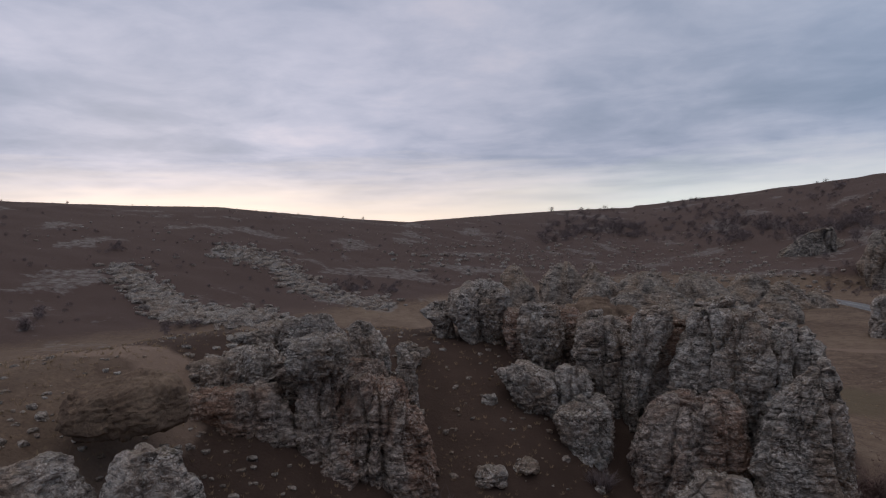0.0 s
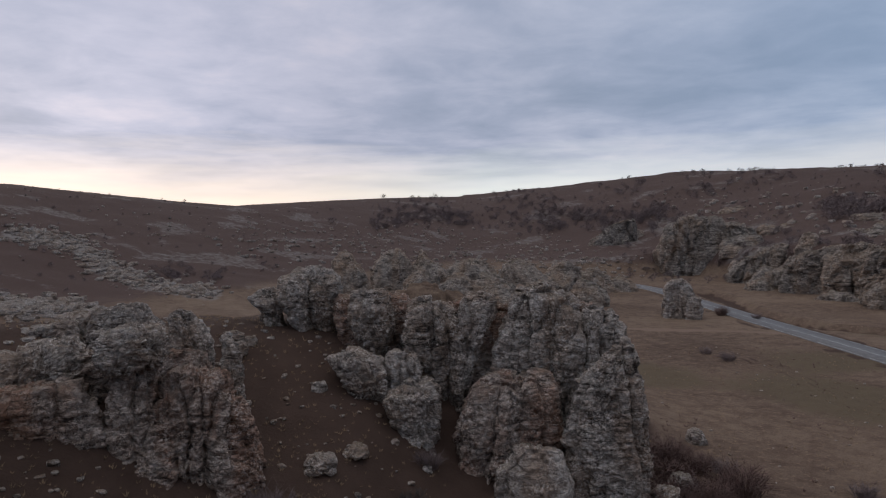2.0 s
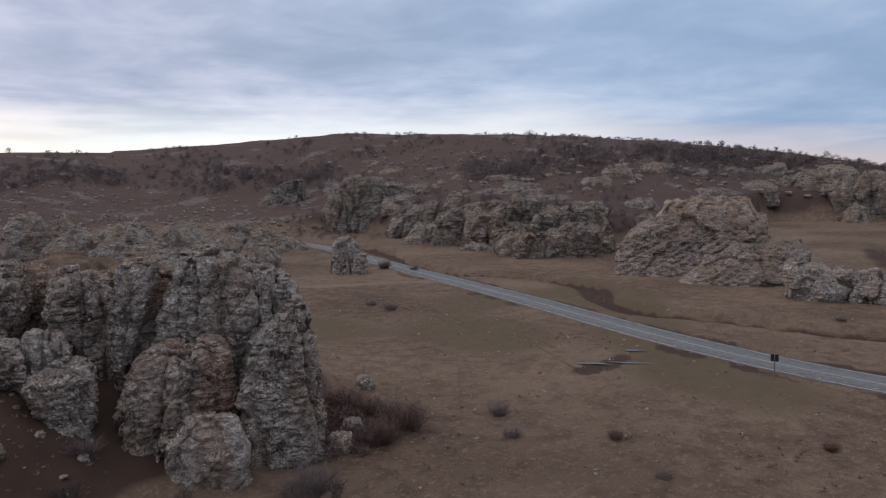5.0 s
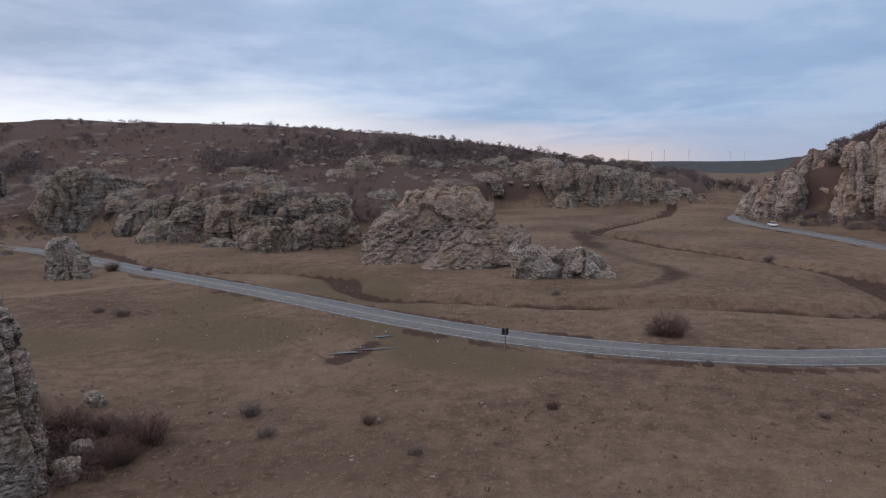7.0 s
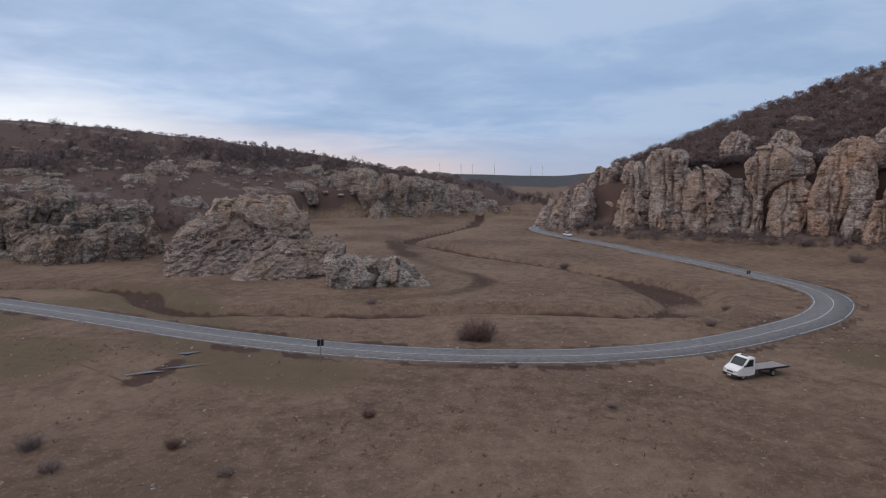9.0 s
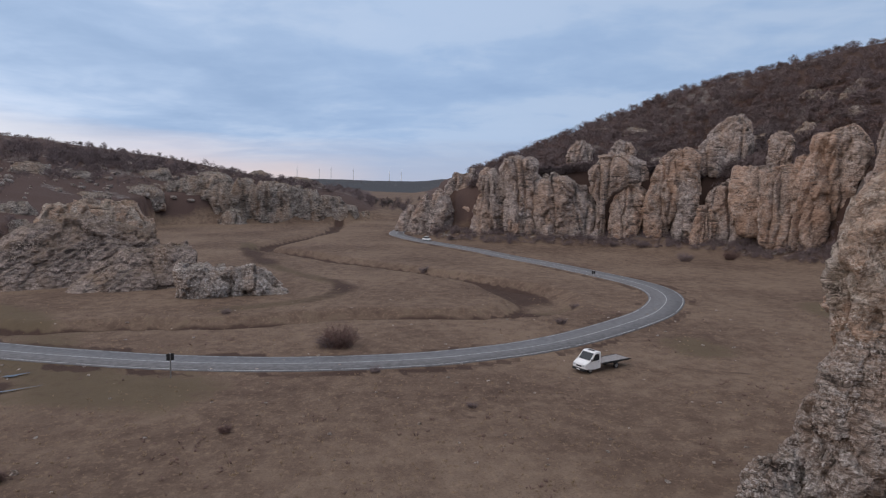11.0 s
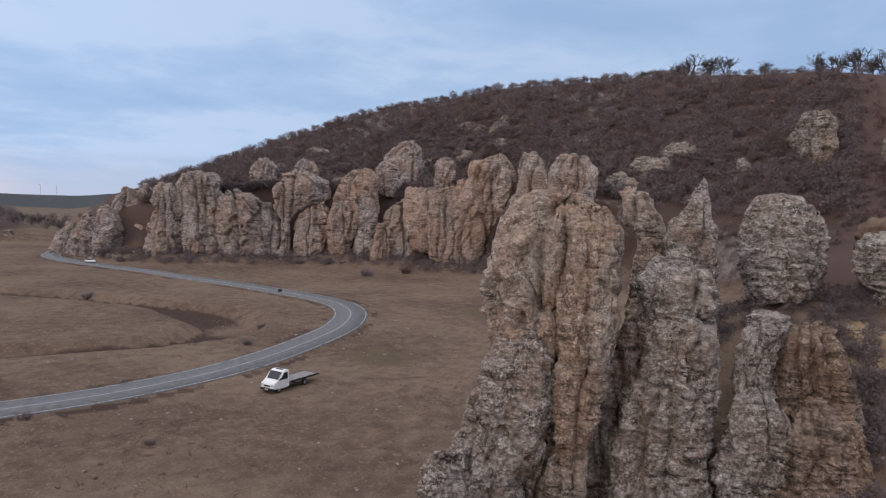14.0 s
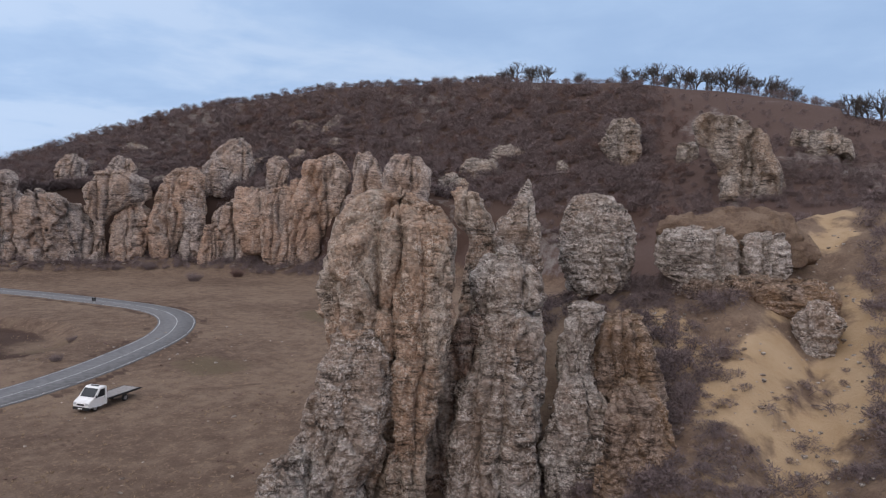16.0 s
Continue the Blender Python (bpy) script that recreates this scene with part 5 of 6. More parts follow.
# shrubs of the meadow, one by one
shrub_a = shrub_thing("shrub", "bare dark reddish-brown shrub in the meadow", 1, 150, 2.1, 2.3, 0.022, TWIG_RED, 5)
put(shrub_a, 38.0, 56.5, 10, 1.7)
shrub_b = shrub_thing("shrub", "bare dark brown shrub in the meadow", 2, 90, 1.6, 2.2, 0.02, TWIG, 5)
put(shrub_b, 46.0, 60.0, 40, 1.1)
for az, r, size, kind in ((32.6, 61, 1.0, 0), (34.6, 60, 0.8, 0), (35.8, 53.5, 0.9, 0), (33.4, 54.5, 0.9, 1), (36.6, 60.5, 0.8, 1), (81.6, 86, 1.35, 0), (80.6, 86.4, 1.0, 1), (47.3, 54.5, 0.55, 1), (60.0, 48.3, 0.45, 1), (37.0, 113, 0.9, 1), (35.4, 118, 0.7, 1), (88.7, 166, 0.9, 1), (100.4, 102, 0.6, 1), (110.2, 196, 1.5, 1), (113.5, 205, 1.2, 0), (106.8, 226, 1.6, 1), (104.6, 228, 1.3, 1), (96.2, 236, 1.2, 1), (90.0, 262, 2.2, 1), (91.4, 258, 1.8, 1), (56.0, 55, 0.4, 0), (101.5, 120, 0.6, 1), (36.5, 170, 1.0, 0), (39.0, 165, 0.8, 1), (72.4, 112, 0.6, 1), (69.7, 106, 0.7, 1), (84.6, 74, 0.5, 1), (93, 62, 0.35, 1), (72, 58, 0.35, 0), (30.2, 46.5, 1.1, 1), (28.6, 45.5, 0.9, 1), (12.6, 50, 0.8, 1), (-0.6, 42, 1.1, 1), (1.0, 41, 0.9, 1), (8.6, 61, 0.9, 1), (9.2, 60, 0.8, 1)):
    put_copy((shrub_a, shrub_b)[kind], az, r, (az * 57) % 360, size * 1.5)

# bare trees
def tree_twigs(seed, tall):
    rng = random.Random(seed)
    trunk, crown = Twigs(), Twigs()

    def grow(p, d, length, rad, depth, bag):
        q = p + d * length
        bag.seg(p, q, rad, rad * 0.7 if depth else 0)
        if depth == 0:
            return
        for _ in range(3):
            d2 = away_from(rng, d, rng.uniform(0.45, 1.0))
            d2.z += 0.06
            grow(p.lerp(q, rng.uniform(0.45, 1.0)), d2.normalized(), length * rng.uniform(0.68, 0.98), rad * 0.68, depth - 1, crown)

    grow(Vector((0, 0, -0.3)), away_from(rng, Vector((0, 0, 1)), 0.12), tall * 0.17, tall * 0.02, 5, trunk)
    if seed % 2:
        grow(Vector((0.3, 0.2, -0.3)), away_from(rng, Vector((0, 0, 1)), 0.35), tall * 0.18, tall * 0.016, 4, trunk)
    return trunk, crown


TREES = []
for seed, tall in ((3, 6.0), (4, 6.5), (5, 5.5), (6, 6.0)):
    trunk, crown = tree_twigs(seed, tall)
    ob = tagged(new("bare_tree"), "bare leafless deciduous tree on the hilltop", "tree", "trees on the crest")
    new("trunk", trunk.mesh("trunk", BARK)).parent = ob
    new("crown", crown.mesh("crown", BARK)).parent = ob
    TREES.append(ob)
rng = random.Random(11)
spots = []
for az, size in ((135, 1.0), (136.4, 1.4), (137.6, 1.5), (138.8, 1.2), (141.6, 0.9), (144.8, 1.1), (146, 1.3), (147.3, 1.5), (148.4, 1.2), (149.3, 1.4), (150.5, 1.6), (151.3, 1.3), (152.6, 1.6), (153.4, 1.5), (154.2, 1.4), (155, 1.2), (155.8, 1.3), (156.6, 1.1), (157.4, 1.0), (161.4, 1.3), (162.2, 1.4), (163, 1.5), (163.8, 1.4), (164.6, 1.4)):
    spots.append((az, size * 2.2, 0.97))
for k in range(44):
    spots.append((rng.uniform(96, 134), rng.uniform(0.6, 1.2), 0.96))
for k in range(26):
    spots.append((rng.uniform(44, 76), rng.uniform(0.6, 1.3), 0.965))
for k in range(8):
    spots.append((rng.uniform(-30, 30), rng.uniform(0.35, 0.6), 0.97))
spots += [(az + rng.uniform(-0.5, 0.5), size * rng.uniform(0.6, 0.95), back - 0.01) for az, size, back in spots[:24]]
for k, (az, size, back) in enumerate(spots):
    r = float(np.interp(az, HILL_AZ, HILL_CREST)) * back
    if k < 4:
        put(TREES[k], az, r, az * 31 % 360, size)
    else:
        put_copy(TREES[k % 4], az, r, az * 31 % 360, size)
for az, r, size in ((84.2, 470, 1.6), (84.7, 480, 1.9), (85.2, 475, 1.7), (85.6, 490, 2.0), (86.1, 485, 1.8), (86.6, 500, 1.7), (87.0, 510, 1.5), (83.4, 460, 1.4), (88.0, 420, 1.3)):
    twin = put_copy(TREES[int(az * 10) % 4], az, r, az * 91 % 360, size)
    twin.scale = (size * 1.1, size * 1.1, size * 1.15)
    tagged(twin, "bare leafless tree at the valley mouth", "", "trees at the valley mouth")
for az, r, size in ((11.4, 46, 0.62), (30.2, 44.5, 0.5), (31.4, 44, 0.55), (19.4, 45.5, 0.5), (-10.8, 66, 0.4)):
    twin = put_copy(TREES[int(r) % 4], az, r, az * 91 % 360, size)
    tagged(twin, "thin bare sapling rooted below the rocks", "", "saplings below the rocks")


# brush that nobody could count
def scatter(name, label, templates, az, r, size, mat, seed, squash=(1.0, 1.0), category="brush", lift=0.0):
    """One mesh of many turned and scaled copies of small templates, standing on the ground."""
    gen = np.random.RandomState(seed)
    ok = ~np.isnan(r)
    az, r, size = az[ok], r[ok], size[ok]
    x, y = r * np.sin(np.radians(az)), r * np.cos(np.radians(az))
    z = ground_z(az, r) + lift * size
    verts, faces, base = [], [], 0
    which = gen.randint(0, len(templates), len(az))
    for k, (tv, tf) in enumerate(templates):
        i = np.where(which == k)[0]
        if not len(i):
            continue
        a = gen.uniform(0, 6.283, len(i))
        c, s = np.cos(a)[:, None], np.sin(a)[:, None]
        high = gen.uniform(*squash, len(i))[:, None]
        vx = (tv[None, :, 0] * c - tv[None, :, 1] * s) * size[i][:, None] + x[i][:, None]
        vy = (tv[None, :, 0] * s + tv[None, :, 1] * c) * size[i][:, None] + y[i][:, None]
        vz = tv[None, :, 2] * size[i][:, None] * high + z[i][:, None]
        verts.append(np.stack([vx, vy, vz], -1).reshape(-1, 3))
        faces.append((tf[None] + (np.arange(len(i)) * len(tv))[:, None, None] + base).reshape(-1, tf.shape[1]))
        base += len(i) * len(tv)
    me = mesh_from(name, np.concatenate(verts), np.concatenate(faces), mat, shade=False)
    return tagged(new(name, me), label, category, kind="stuff")


def thicket(seed, lobes, twigs, tall, wide, long, thin):
    """A bare rounded bush: slim twigs fanning out through a few uneven lobes, on short stems."""
    rng = random.Random(seed)
    v, f = [], []

    def spike(p, d, length, width):
        side = d.cross(Vector((rng.gauss(0, 1), rng.gauss(0, 1), rng.gauss(0, 1)))).normalized() * width
        k = len(v)
        v.extend([tuple(p - side), tuple(p + side), tuple(p + d * length)])
        f.append((k, k + 1, k + 2))

    for _ in range(lobes):
        a, out = rng.uniform(0, 6.283), rng.uniform(0.1, 0.5) * wide
        size = rng.uniform(0.45, 0.75)
        mid = Vector((math.cos(a) * out, math.sin(a) * out, tall * rng.uniform(0.3, 0.55)))
        spike(Vector((mid.x * 0.4, mid.y * 0.4, -0.1)), mid.normalized(), mid.length * 1.3, thin * 1.3)
        for _ in range(twigs // lobes):
            d = Vector((rng.gauss(0, 1), rng.gauss(0, 1), rng.gauss(0.25, 0.9))).normalized()
            p = mid + Vector((d.x * wide * 0.8, d.y * wide * 0.8, d.z * tall * 0.6)) * size * rng.uniform(0.25, 0.85)
            p.z = max(p.z, 0.0)
            spike(p, away_from(rng, d, 0.7), long * rng.uniform(0.5, 1.2), thin * rng.uniform(0.6, 1.0))
    return np.array(v), np.array(f)


BRUSH = [thicket(40 + k, 4, 132, 1.0, 0.75, 0.27, 0.027) for k in range(7)]
LOW = [thicket(60 + k, 4, 190, 0.6, 0.75, 0.2, 0.017) for k in range(6)]
SKY_AZ = (-44, -33, -18, -3, 10, 33, 37, 53, 67, 78, 90, 95, 102, 111, 122, 134, 145, 153, 163, 172)
SKY_EL = (4.4, 4.4, 3.9, 2.3, 2.8, 4.1, 4.3, 3.4, 1.9, 0.0, 0.4, 1.7, 4.5, 7.5, 9.6, 10.3, 9.9, 9.0, 6.6, 5.5)
gen = np.random.RandomState(5)


def between(n, az0, az1, low_az, low_el, top=0.0, power=1.0):
    az = gen.uniform(az0, az1, n)
    lo = np.interp(az, low_az, low_el)
    hi = np.interp(az, SKY_AZ, SKY_EL) - top
    return az, lo + (hi - lo) * gen.uniform(0, 1, n) ** power


# thick brush above the ochre cliffs
az, el = between(3900, 92.5, 148, (92, 96, 105, 113, 122, 130, 143, 148), (-0.6, -0.4, -0.6, -0.4, 0.6, 0.6, -1.0, 0.0))
r = sight(az, el, 110)
scatter("brush", "dense bare dark brown brush on the hillside", BRUSH, az, r, gen.uniform(2.4, 5.4, len(az)), TWIG, 1, (0.6, 1.0))
az, el = between(700, 94, 150, (93, 105, 122, 130, 150), (0.8, 1.6, 3.0, 1.0, -1.0))
scatter("brush", "reddish bare brush on the hillside", BRUSH, az, sight(az, el, 110), gen.uniform(2.0, 4.4, len(az)), TWIG_RED, 2, (0.7, 1.1))
az, el = between(1500, 137, 170, (137, 145, 152, 160, 170), (-4.5, -3.0, -1, 1.5, 1.5), 0.3)
el = np.where((az > 147) & (gen.uniform(0, 1, len(az)) < 0.6), el * 0.5 - 0.5, el)
scatter("brush", "bare brown brush between the outcrops", BRUSH, az, sight(az, el, 84), gen.uniform(1.0, 2.6, len(az)), TWIG, 3, (0.7, 1.1))
# brush in the hollows and at the foot of the cliffs
az = np.concatenate([gen.normal(c, w, n) for c, w, n in ((137.5, 3, 60), (147, 1.2, 40), (131.5, 0.7, 25), (155, 5, 40))])
r = np.concatenate([gen.normal(c, w, n) for c, w, n in ((66, 6, 60), (62, 5, 40), (50, 3, 25), (98, 8, 40))])
scatter("brush", "bare brown brush rooted among the rocks", BRUSH, az, r, gen.uniform(0.8, 1.8, len(az)), TWIG, 4, (0.7, 1.1))
az = gen.uniform(88, 130, 620)
r = np.interp(az, HILL_AZ, HILL_FOOT) - gen.uniform(-2, 18, len(az))
scatter("brush", "low bare brush along the foot of the cliffs", LOW, az, r, gen.uniform(1.4, 3.6, len(az)), TWIG, 5, (0.8, 1.3))
az, el = gen.uniform(93, 128, 260), gen.uniform(-3.6, 1.5, 260)
scatter("brush", "bare brush in the clefts of the ochre cliffs", BRUSH, az, np.interp(az, HILL_AZ, HILL_FOOT) + gen.uniform(-4, 4, 260), gen.uniform(1.6, 3.6, 260), TWIG, 19, (0.8, 1.3))
# dark tussocks on the yellow slope
az = np.concatenate([gen.uniform(139, 152, 640), gen.uniform(150, 170, 420)])
r = np.concatenate([gen.uniform(37, 64, 640), gen.uniform(36, 66, 420)])
keep = gen.uniform(0, 1, len(az)) < np.clip(0.3 + 0.35 * (az < 149) + 1.6 * vnoise(np.stack([r * np.sin(np.radians(az)) / 5, r * np.cos(np.radians(az)) / 5, 0 * az], 1), 3), 0, 1)
scatter("tussock", "dark bare tussocks on the yellow slope", LOW, az[keep], r[keep], gen.uniform(0.6, 1.5, keep.sum()), TWIG, 6, (0.7, 1.0))
az = np.concatenate([gen.normal(c, w, n) for c, w, n in ((157, 2.0, 26), (163, 2.0, 26), (160, 2.5, 30), (153, 1.6, 24), (149, 1.8, 24))])
r = np.concatenate([gen.normal(c, w, n) for c, w, n in ((42, 4, 26), (46, 5, 26), (40, 3, 30), (45, 4, 24), (42, 3, 24))])
scatter("tussock", "dark low bushes on the yellow slope", LOW, az, r, gen.uniform(1.0, 2.0, len(az)), TWIG, 12, (0.6, 0.9))
az, r = gen.uniform(141.5, 151, 170), gen.uniform(39, 56, 170)
scatter("brush", "bare scrub rooted in the ochre foot", BRUSH, az, r, gen.uniform(0.7, 1.7, 170), TWIG, 27, (0.7, 1.1))
# far hillside
az, el = between(1500, 8, 84, (8, 16, 30, 45, 60, 84), (0.0, 0.2, 0.4, 0.0, 0.0, -1.5), 0.0, 1.2)
r = sight(az, el, 230)
patch = vnoise(np.stack([az / 3.2, el / 1.1, 0 * az], 1), 9)
size = np.where(patch > 0.1, gen.uniform(3.0, 7.5, len(az)), gen.uniform(1.2, 3.2, len(az)))
keep = (patch > 0.1) | (gen.uniform(0, 1, len(az)) < 0.6)
scatter("brush", "scattered bare brush on the far hillside", BRUSH, az[keep], r[keep], size[keep], TWIG, 7, (0.6, 1.0))
az = np.concatenate([gen.normal(c, w, n) for c, w, n in ((27, 2.6, 90), (31.5, 1.0, 40), (22, 2.5, 40), (52, 2.0, 60), (45.5, 1.0, 30), (47, 1.5, 40), (60, 2.5, 50), (70, 2.0, 30), (15, 4, 60))])
el = np.concatenate([gen.normal(c, w, n) for c, w, n in ((0.6, 0.5, 90), (0.6, 0.4, 40), (0.2, 0.5, 40), (2.2, 0.5, 60), (-4.0, 0.3, 30), (0.6, 0.4, 40), (2.2, 0.4, 50), (0.9, 0.3, 30), (1.2, 0.4, 60))])
scatter("brush", "dark bare thicket across the valley", BRUSH, az, sight(az, el, 180), gen.uniform(3.0, 7.0, len(az)), TWIG, 8, (0.7, 1.1))
# ragged scrub along the crests
az = np.concatenate([gen.uniform(95, 135, 330), gen.uniform(134, 166, 160), gen.uniform(44, 77, 190), gen.uniform(-36, 0, 50)])
r = np.interp(az, HILL_AZ, HILL_CREST) * gen.uniform(0.93, 0.99, len(az))
scatter("brush", "ragged bare scrub along the hill crests", BRUSH, az, r, gen.uniform(1.6, 5.0, len(az)) * np.where(az < 90, 0.75, 1.0) * np.where(az < 5, 0.4, 1), TWIG, 11, (0.6, 1.0))
# sunset hill
az, el = between(260, -40, 12, (-40, -20, 12), (-5.5, -4.5, -2.5))
scatter("brush", "small bare shrubs dotted over the sunset hill", LOW, az, sight(az, el, 85), gen.uniform(0.7, 2.3, len(az)), TWIG, 9, (0.9, 1.6))
az = np.concatenate([gen.normal(c, w, n) for c, w, n in ((-7.6, 0.8, 26), (-4.5, 0.5, 14), (-25.8, 0.4, 8), (-30.8, 0.4, 5), (-31.9, 0.4, 5), (-21.5, 0.9, 12), (-10, 3, 16))])
el = np.concatenate([gen.normal(c, w, n) for c, w, n in ((-3.1, 0.25, 26), (-3.4, 0.2, 14), (0.7, 0.2, 8), (-3.9, 0.2, 5), (-4.9, 0.2, 5), (-6.0, 0.3, 12), (3.0, 0.3, 16))])
scatter("brush", "dark bare bushes on the sunset hill", BRUSH, az, sight(az, el, 85), gen.uniform(1.6, 3.2, len(az)), TWIG, 10, (0.7, 1.1))

# undergrowth beside the yellow gash
az, r = gen.uniform(146, 171, 1100), gen.uniform(44, 118, 1100)
gash = np.interp(r, (30, 38, 50, 70, 85, 100), (154, 156, 158, 159.6, 160.2, 161))
keep = np.abs(az - gash) > np.interp(r, (30, 48, 62, 85, 110), (8, 6, 3.6, 1.8, 0.9))
scatter("brush", "bare undergrowth beside the yellow gash", LOW, az[keep], r[keep], gen.uniform(1.0, 2.6, keep.sum()), TWIG, 13, (0.7, 1.2))
az, el = gen.uniform(155, 171, 260), gen.uniform(1.8, 6.0, 260)
scatter("brush", "bare brush on the stony hilltop", BRUSH, az, sight(az, el, 110), gen.uniform(1.2, 3.0, 260), TWIG, 14, (0.7, 1.1))
# thorn bushes at the foot of the towers
az, r = gen.normal(33.0, 1.6, 46), gen.normal(55, 2.6, 46)
scatter("brush", "reddish bare thorn bushes below the towers", BRUSH, az, r, gen.uniform(0.9, 2.2, 46), TWIG_RED, 15, (0.7, 1.0))
# thorn bushes in the clefts of the far cliffs, and the belt of trees above them
az, el = gen.uniform(29, 58, 230), gen.uniform(-4.6, -0.4, 230)
scatter("brush", "bare thorn bushes in the clefts of the far cliffs", BRUSH, az, sight(az, el, 175), gen.uniform(1.8, 4.2, 230), TWIG, 17, (0.7, 1.1))
az = gen.normal(64, 4.5, 170)
el = np.interp(az, SKY_AZ, SKY_EL) - gen.uniform(0.3, 1.5, 170)
scatter("brush", "belt of bare trees above the far cliffs", BRUSH, az, sight(az, el, 230), gen.uniform(3.5, 7.5, 170), TWIG, 18, (0.7, 1.1))
# woods at the valley mouth
az, r = gen.uniform(82.3, 88.4, 50), gen.uniform(430, 620, 50)
scatter("brush", "bare woods at the valley mouth", BRUSH, az, r, gen.uniform(4, 8, 50), TWIG, 16, (0.7, 1.1))


# ---------------------------------------------------------------- loose stone
def stone_template(seed, n=2):
    if n not in SPHERES:
        SPHERES[n] = cube_sphere(n)
    d, f = SPHERES[n]
    v = d * (np.abs(d) ** 4).sum(1)[:, None] ** -0.25 * np.array([0.6, 0.45, 0.4])
    v = v * (1 + 0.35 * vnoise(v * 2.3 + seed * 5.1, 3))[:, None]
    return v, f


STONES = [stone_template(k) for k in range(6)]


def along(points, width, n):
    """Bearings and sight angles strewn along a line of them."""
    p = np.array(points, float)
    t = gen.uniform(0, len(p) - 1.001, n)
    i = t.astype(int)
    q = p[i] + (p[i + 1] - p[i]) * (t - i)[:, None]
    return q[:, 0] + gen.normal(0, width, n), q[:, 1] + gen.normal(0, width * 0.45, n)


for k, (line, width, n, big) in enumerate((
        (SCREE_BANDS[0][0], 0.8, 1500, 1.5),
        (SCREE_BANDS[1][0], 0.75, 1200, 1.4),
        (((-3.0, -0.4), (4.0, -1.0), (10.0, -0.8), (16.0, -1.0), (24.0, -1.8)), 2.0, 700, 1.5),
        (((8.0, -3.0), (16.0, -3.2), (24.0, -3.4), (28.0, -4.0)), 1.6, 700, 1.4),
        (((33.0, 1.2), (44.0, 0.8), (54.0, 1.2), (64.0, 0.8), (74.0, 0.4)), 2.6, 700, 2.2),
        (((-30.0, 1.8), (-10.0, 1.6), (5.0, 0.8)), 3.0, 260, 1.0))):
    az, el = along(line, width, n)
    scatter("scree", "pale broken limestone scree on the hillside", STONES, az, sight(az, el, 88) + gen.uniform(-2.5, 2.5, n), big * gen.uniform(0.2, 1.25, n) ** 2.2 + 0.2, ROCK, 20 + k, (0.5, 1.0), "scree", 0.1)
az, r = gen.uniform(28, 118, 260), gen.uniform(40, 125, 260)
scatter("loose_stones", "small pale stones lying in the meadow", STONES, az, r, gen.uniform(0.12, 0.4, 260), ROCK, 31, (0.5, 1.0), "stones")
az, r = gen.uniform(139, 170, 1300), gen.uniform(36, 80, 1300)
scatter("loose_stones", "small pale stones on the yellow slope", STONES, az, r, gen.uniform(0.1, 0.62, 1300) ** 2.2 + 0.04, ROCK, 32, (0.5, 1.0), "stones")
az = np.concatenate([gen.uniform(-34, 14, 420), gen.uniform(-38, -16, 380)])
r = np.concatenate([gen.uniform(38, 64, 420), gen.uniform(28, 46, 380)])
scatter("loose_stones", "small pale stones on the dark slope", STONES, az, r, gen.uniform(0.08, 0.7, 800) ** 1.5, ROCK, 33, (0.5, 1.0), "stones")
az = gen.uniform(89, 128, 160)
r = np.interp(az, HILL_AZ, HILL_FOOT) - gen.uniform(0, 14, 160)
scatter("loose_stones", "fallen blocks below the ochre cliffs", STONES, az, r, gen.uniform(0.5, 1.8, 160), ROCK_FAR, 34, (0.5, 1.0), "stones")


# grass tufts
def tuft_template(seed):
    rng = random.Random(seed)
    tw = Twigs()
    for _ in range(6):
        a, out = rng.uniform(0, 6.283), rng.uniform(0.2, 1.0)
        p = Vector((math.cos(a), math.sin(a), 0)) * 0.25 * out
        tw.seg(p, p + Vector((math.cos(a) * out * 0.5, math.sin(a) * out * 0.5, rng.uniform(0.5, 1.0))), 0.07, 0)
    return np.array(tw.v), np.array(tw.f)


TUFTS = [tuft_template(k) for k in range(5)]
n = 5500
az = gen.uniform(24, 122, n)
r = 36 + 100 * gen.uniform(0, 1, n) ** 1.5
x, y = r * np.sin(np.radians(az)), r * np.cos(np.radians(az))
clear = (line_distance(x, y, ROAD) > 4.2) & (vnoise(np.stack([x / 7, y / 7, 0 * x], 1), 4) > -0.25)
scatter("dry_grass", "tufts of short dry winter grass", TUFTS, az[clear], r[clear], gen.uniform(0.12, 0.38, clear.sum()), STRAW, 40, (0.5, 1.0), "grass")
n = 2500
az, r = gen.uniform(24, 122, n), 36 + 90 * gen.uniform(0, 1, n) ** 1.4
x, y = r * np.sin(np.radians(az)), r * np.cos(np.radians(az))
clear = (line_distance(x, y, ROAD) > 4.0) & (vnoise(np.stack([x / 6, y / 6, 0 * x], 1), 6) > 0.15)
scatter("dead_weeds", "dark dead weeds in the meadow", TUFTS, az[clear], r[clear], gen.uniform(0.2, 0.55, clear.sum()), TWIG_RED, 41, (0.5, 1.0), "weeds")
n = 2600
az, r = gen.uniform(-36, 14, n), gen.uniform(36, 72, n)
scatter("dry_grass", "tufts of dry grass on the spur", TUFTS, az, r, gen.uniform(0.15, 0.42, n), STRAW, 42, (0.5, 1.0), "grass")


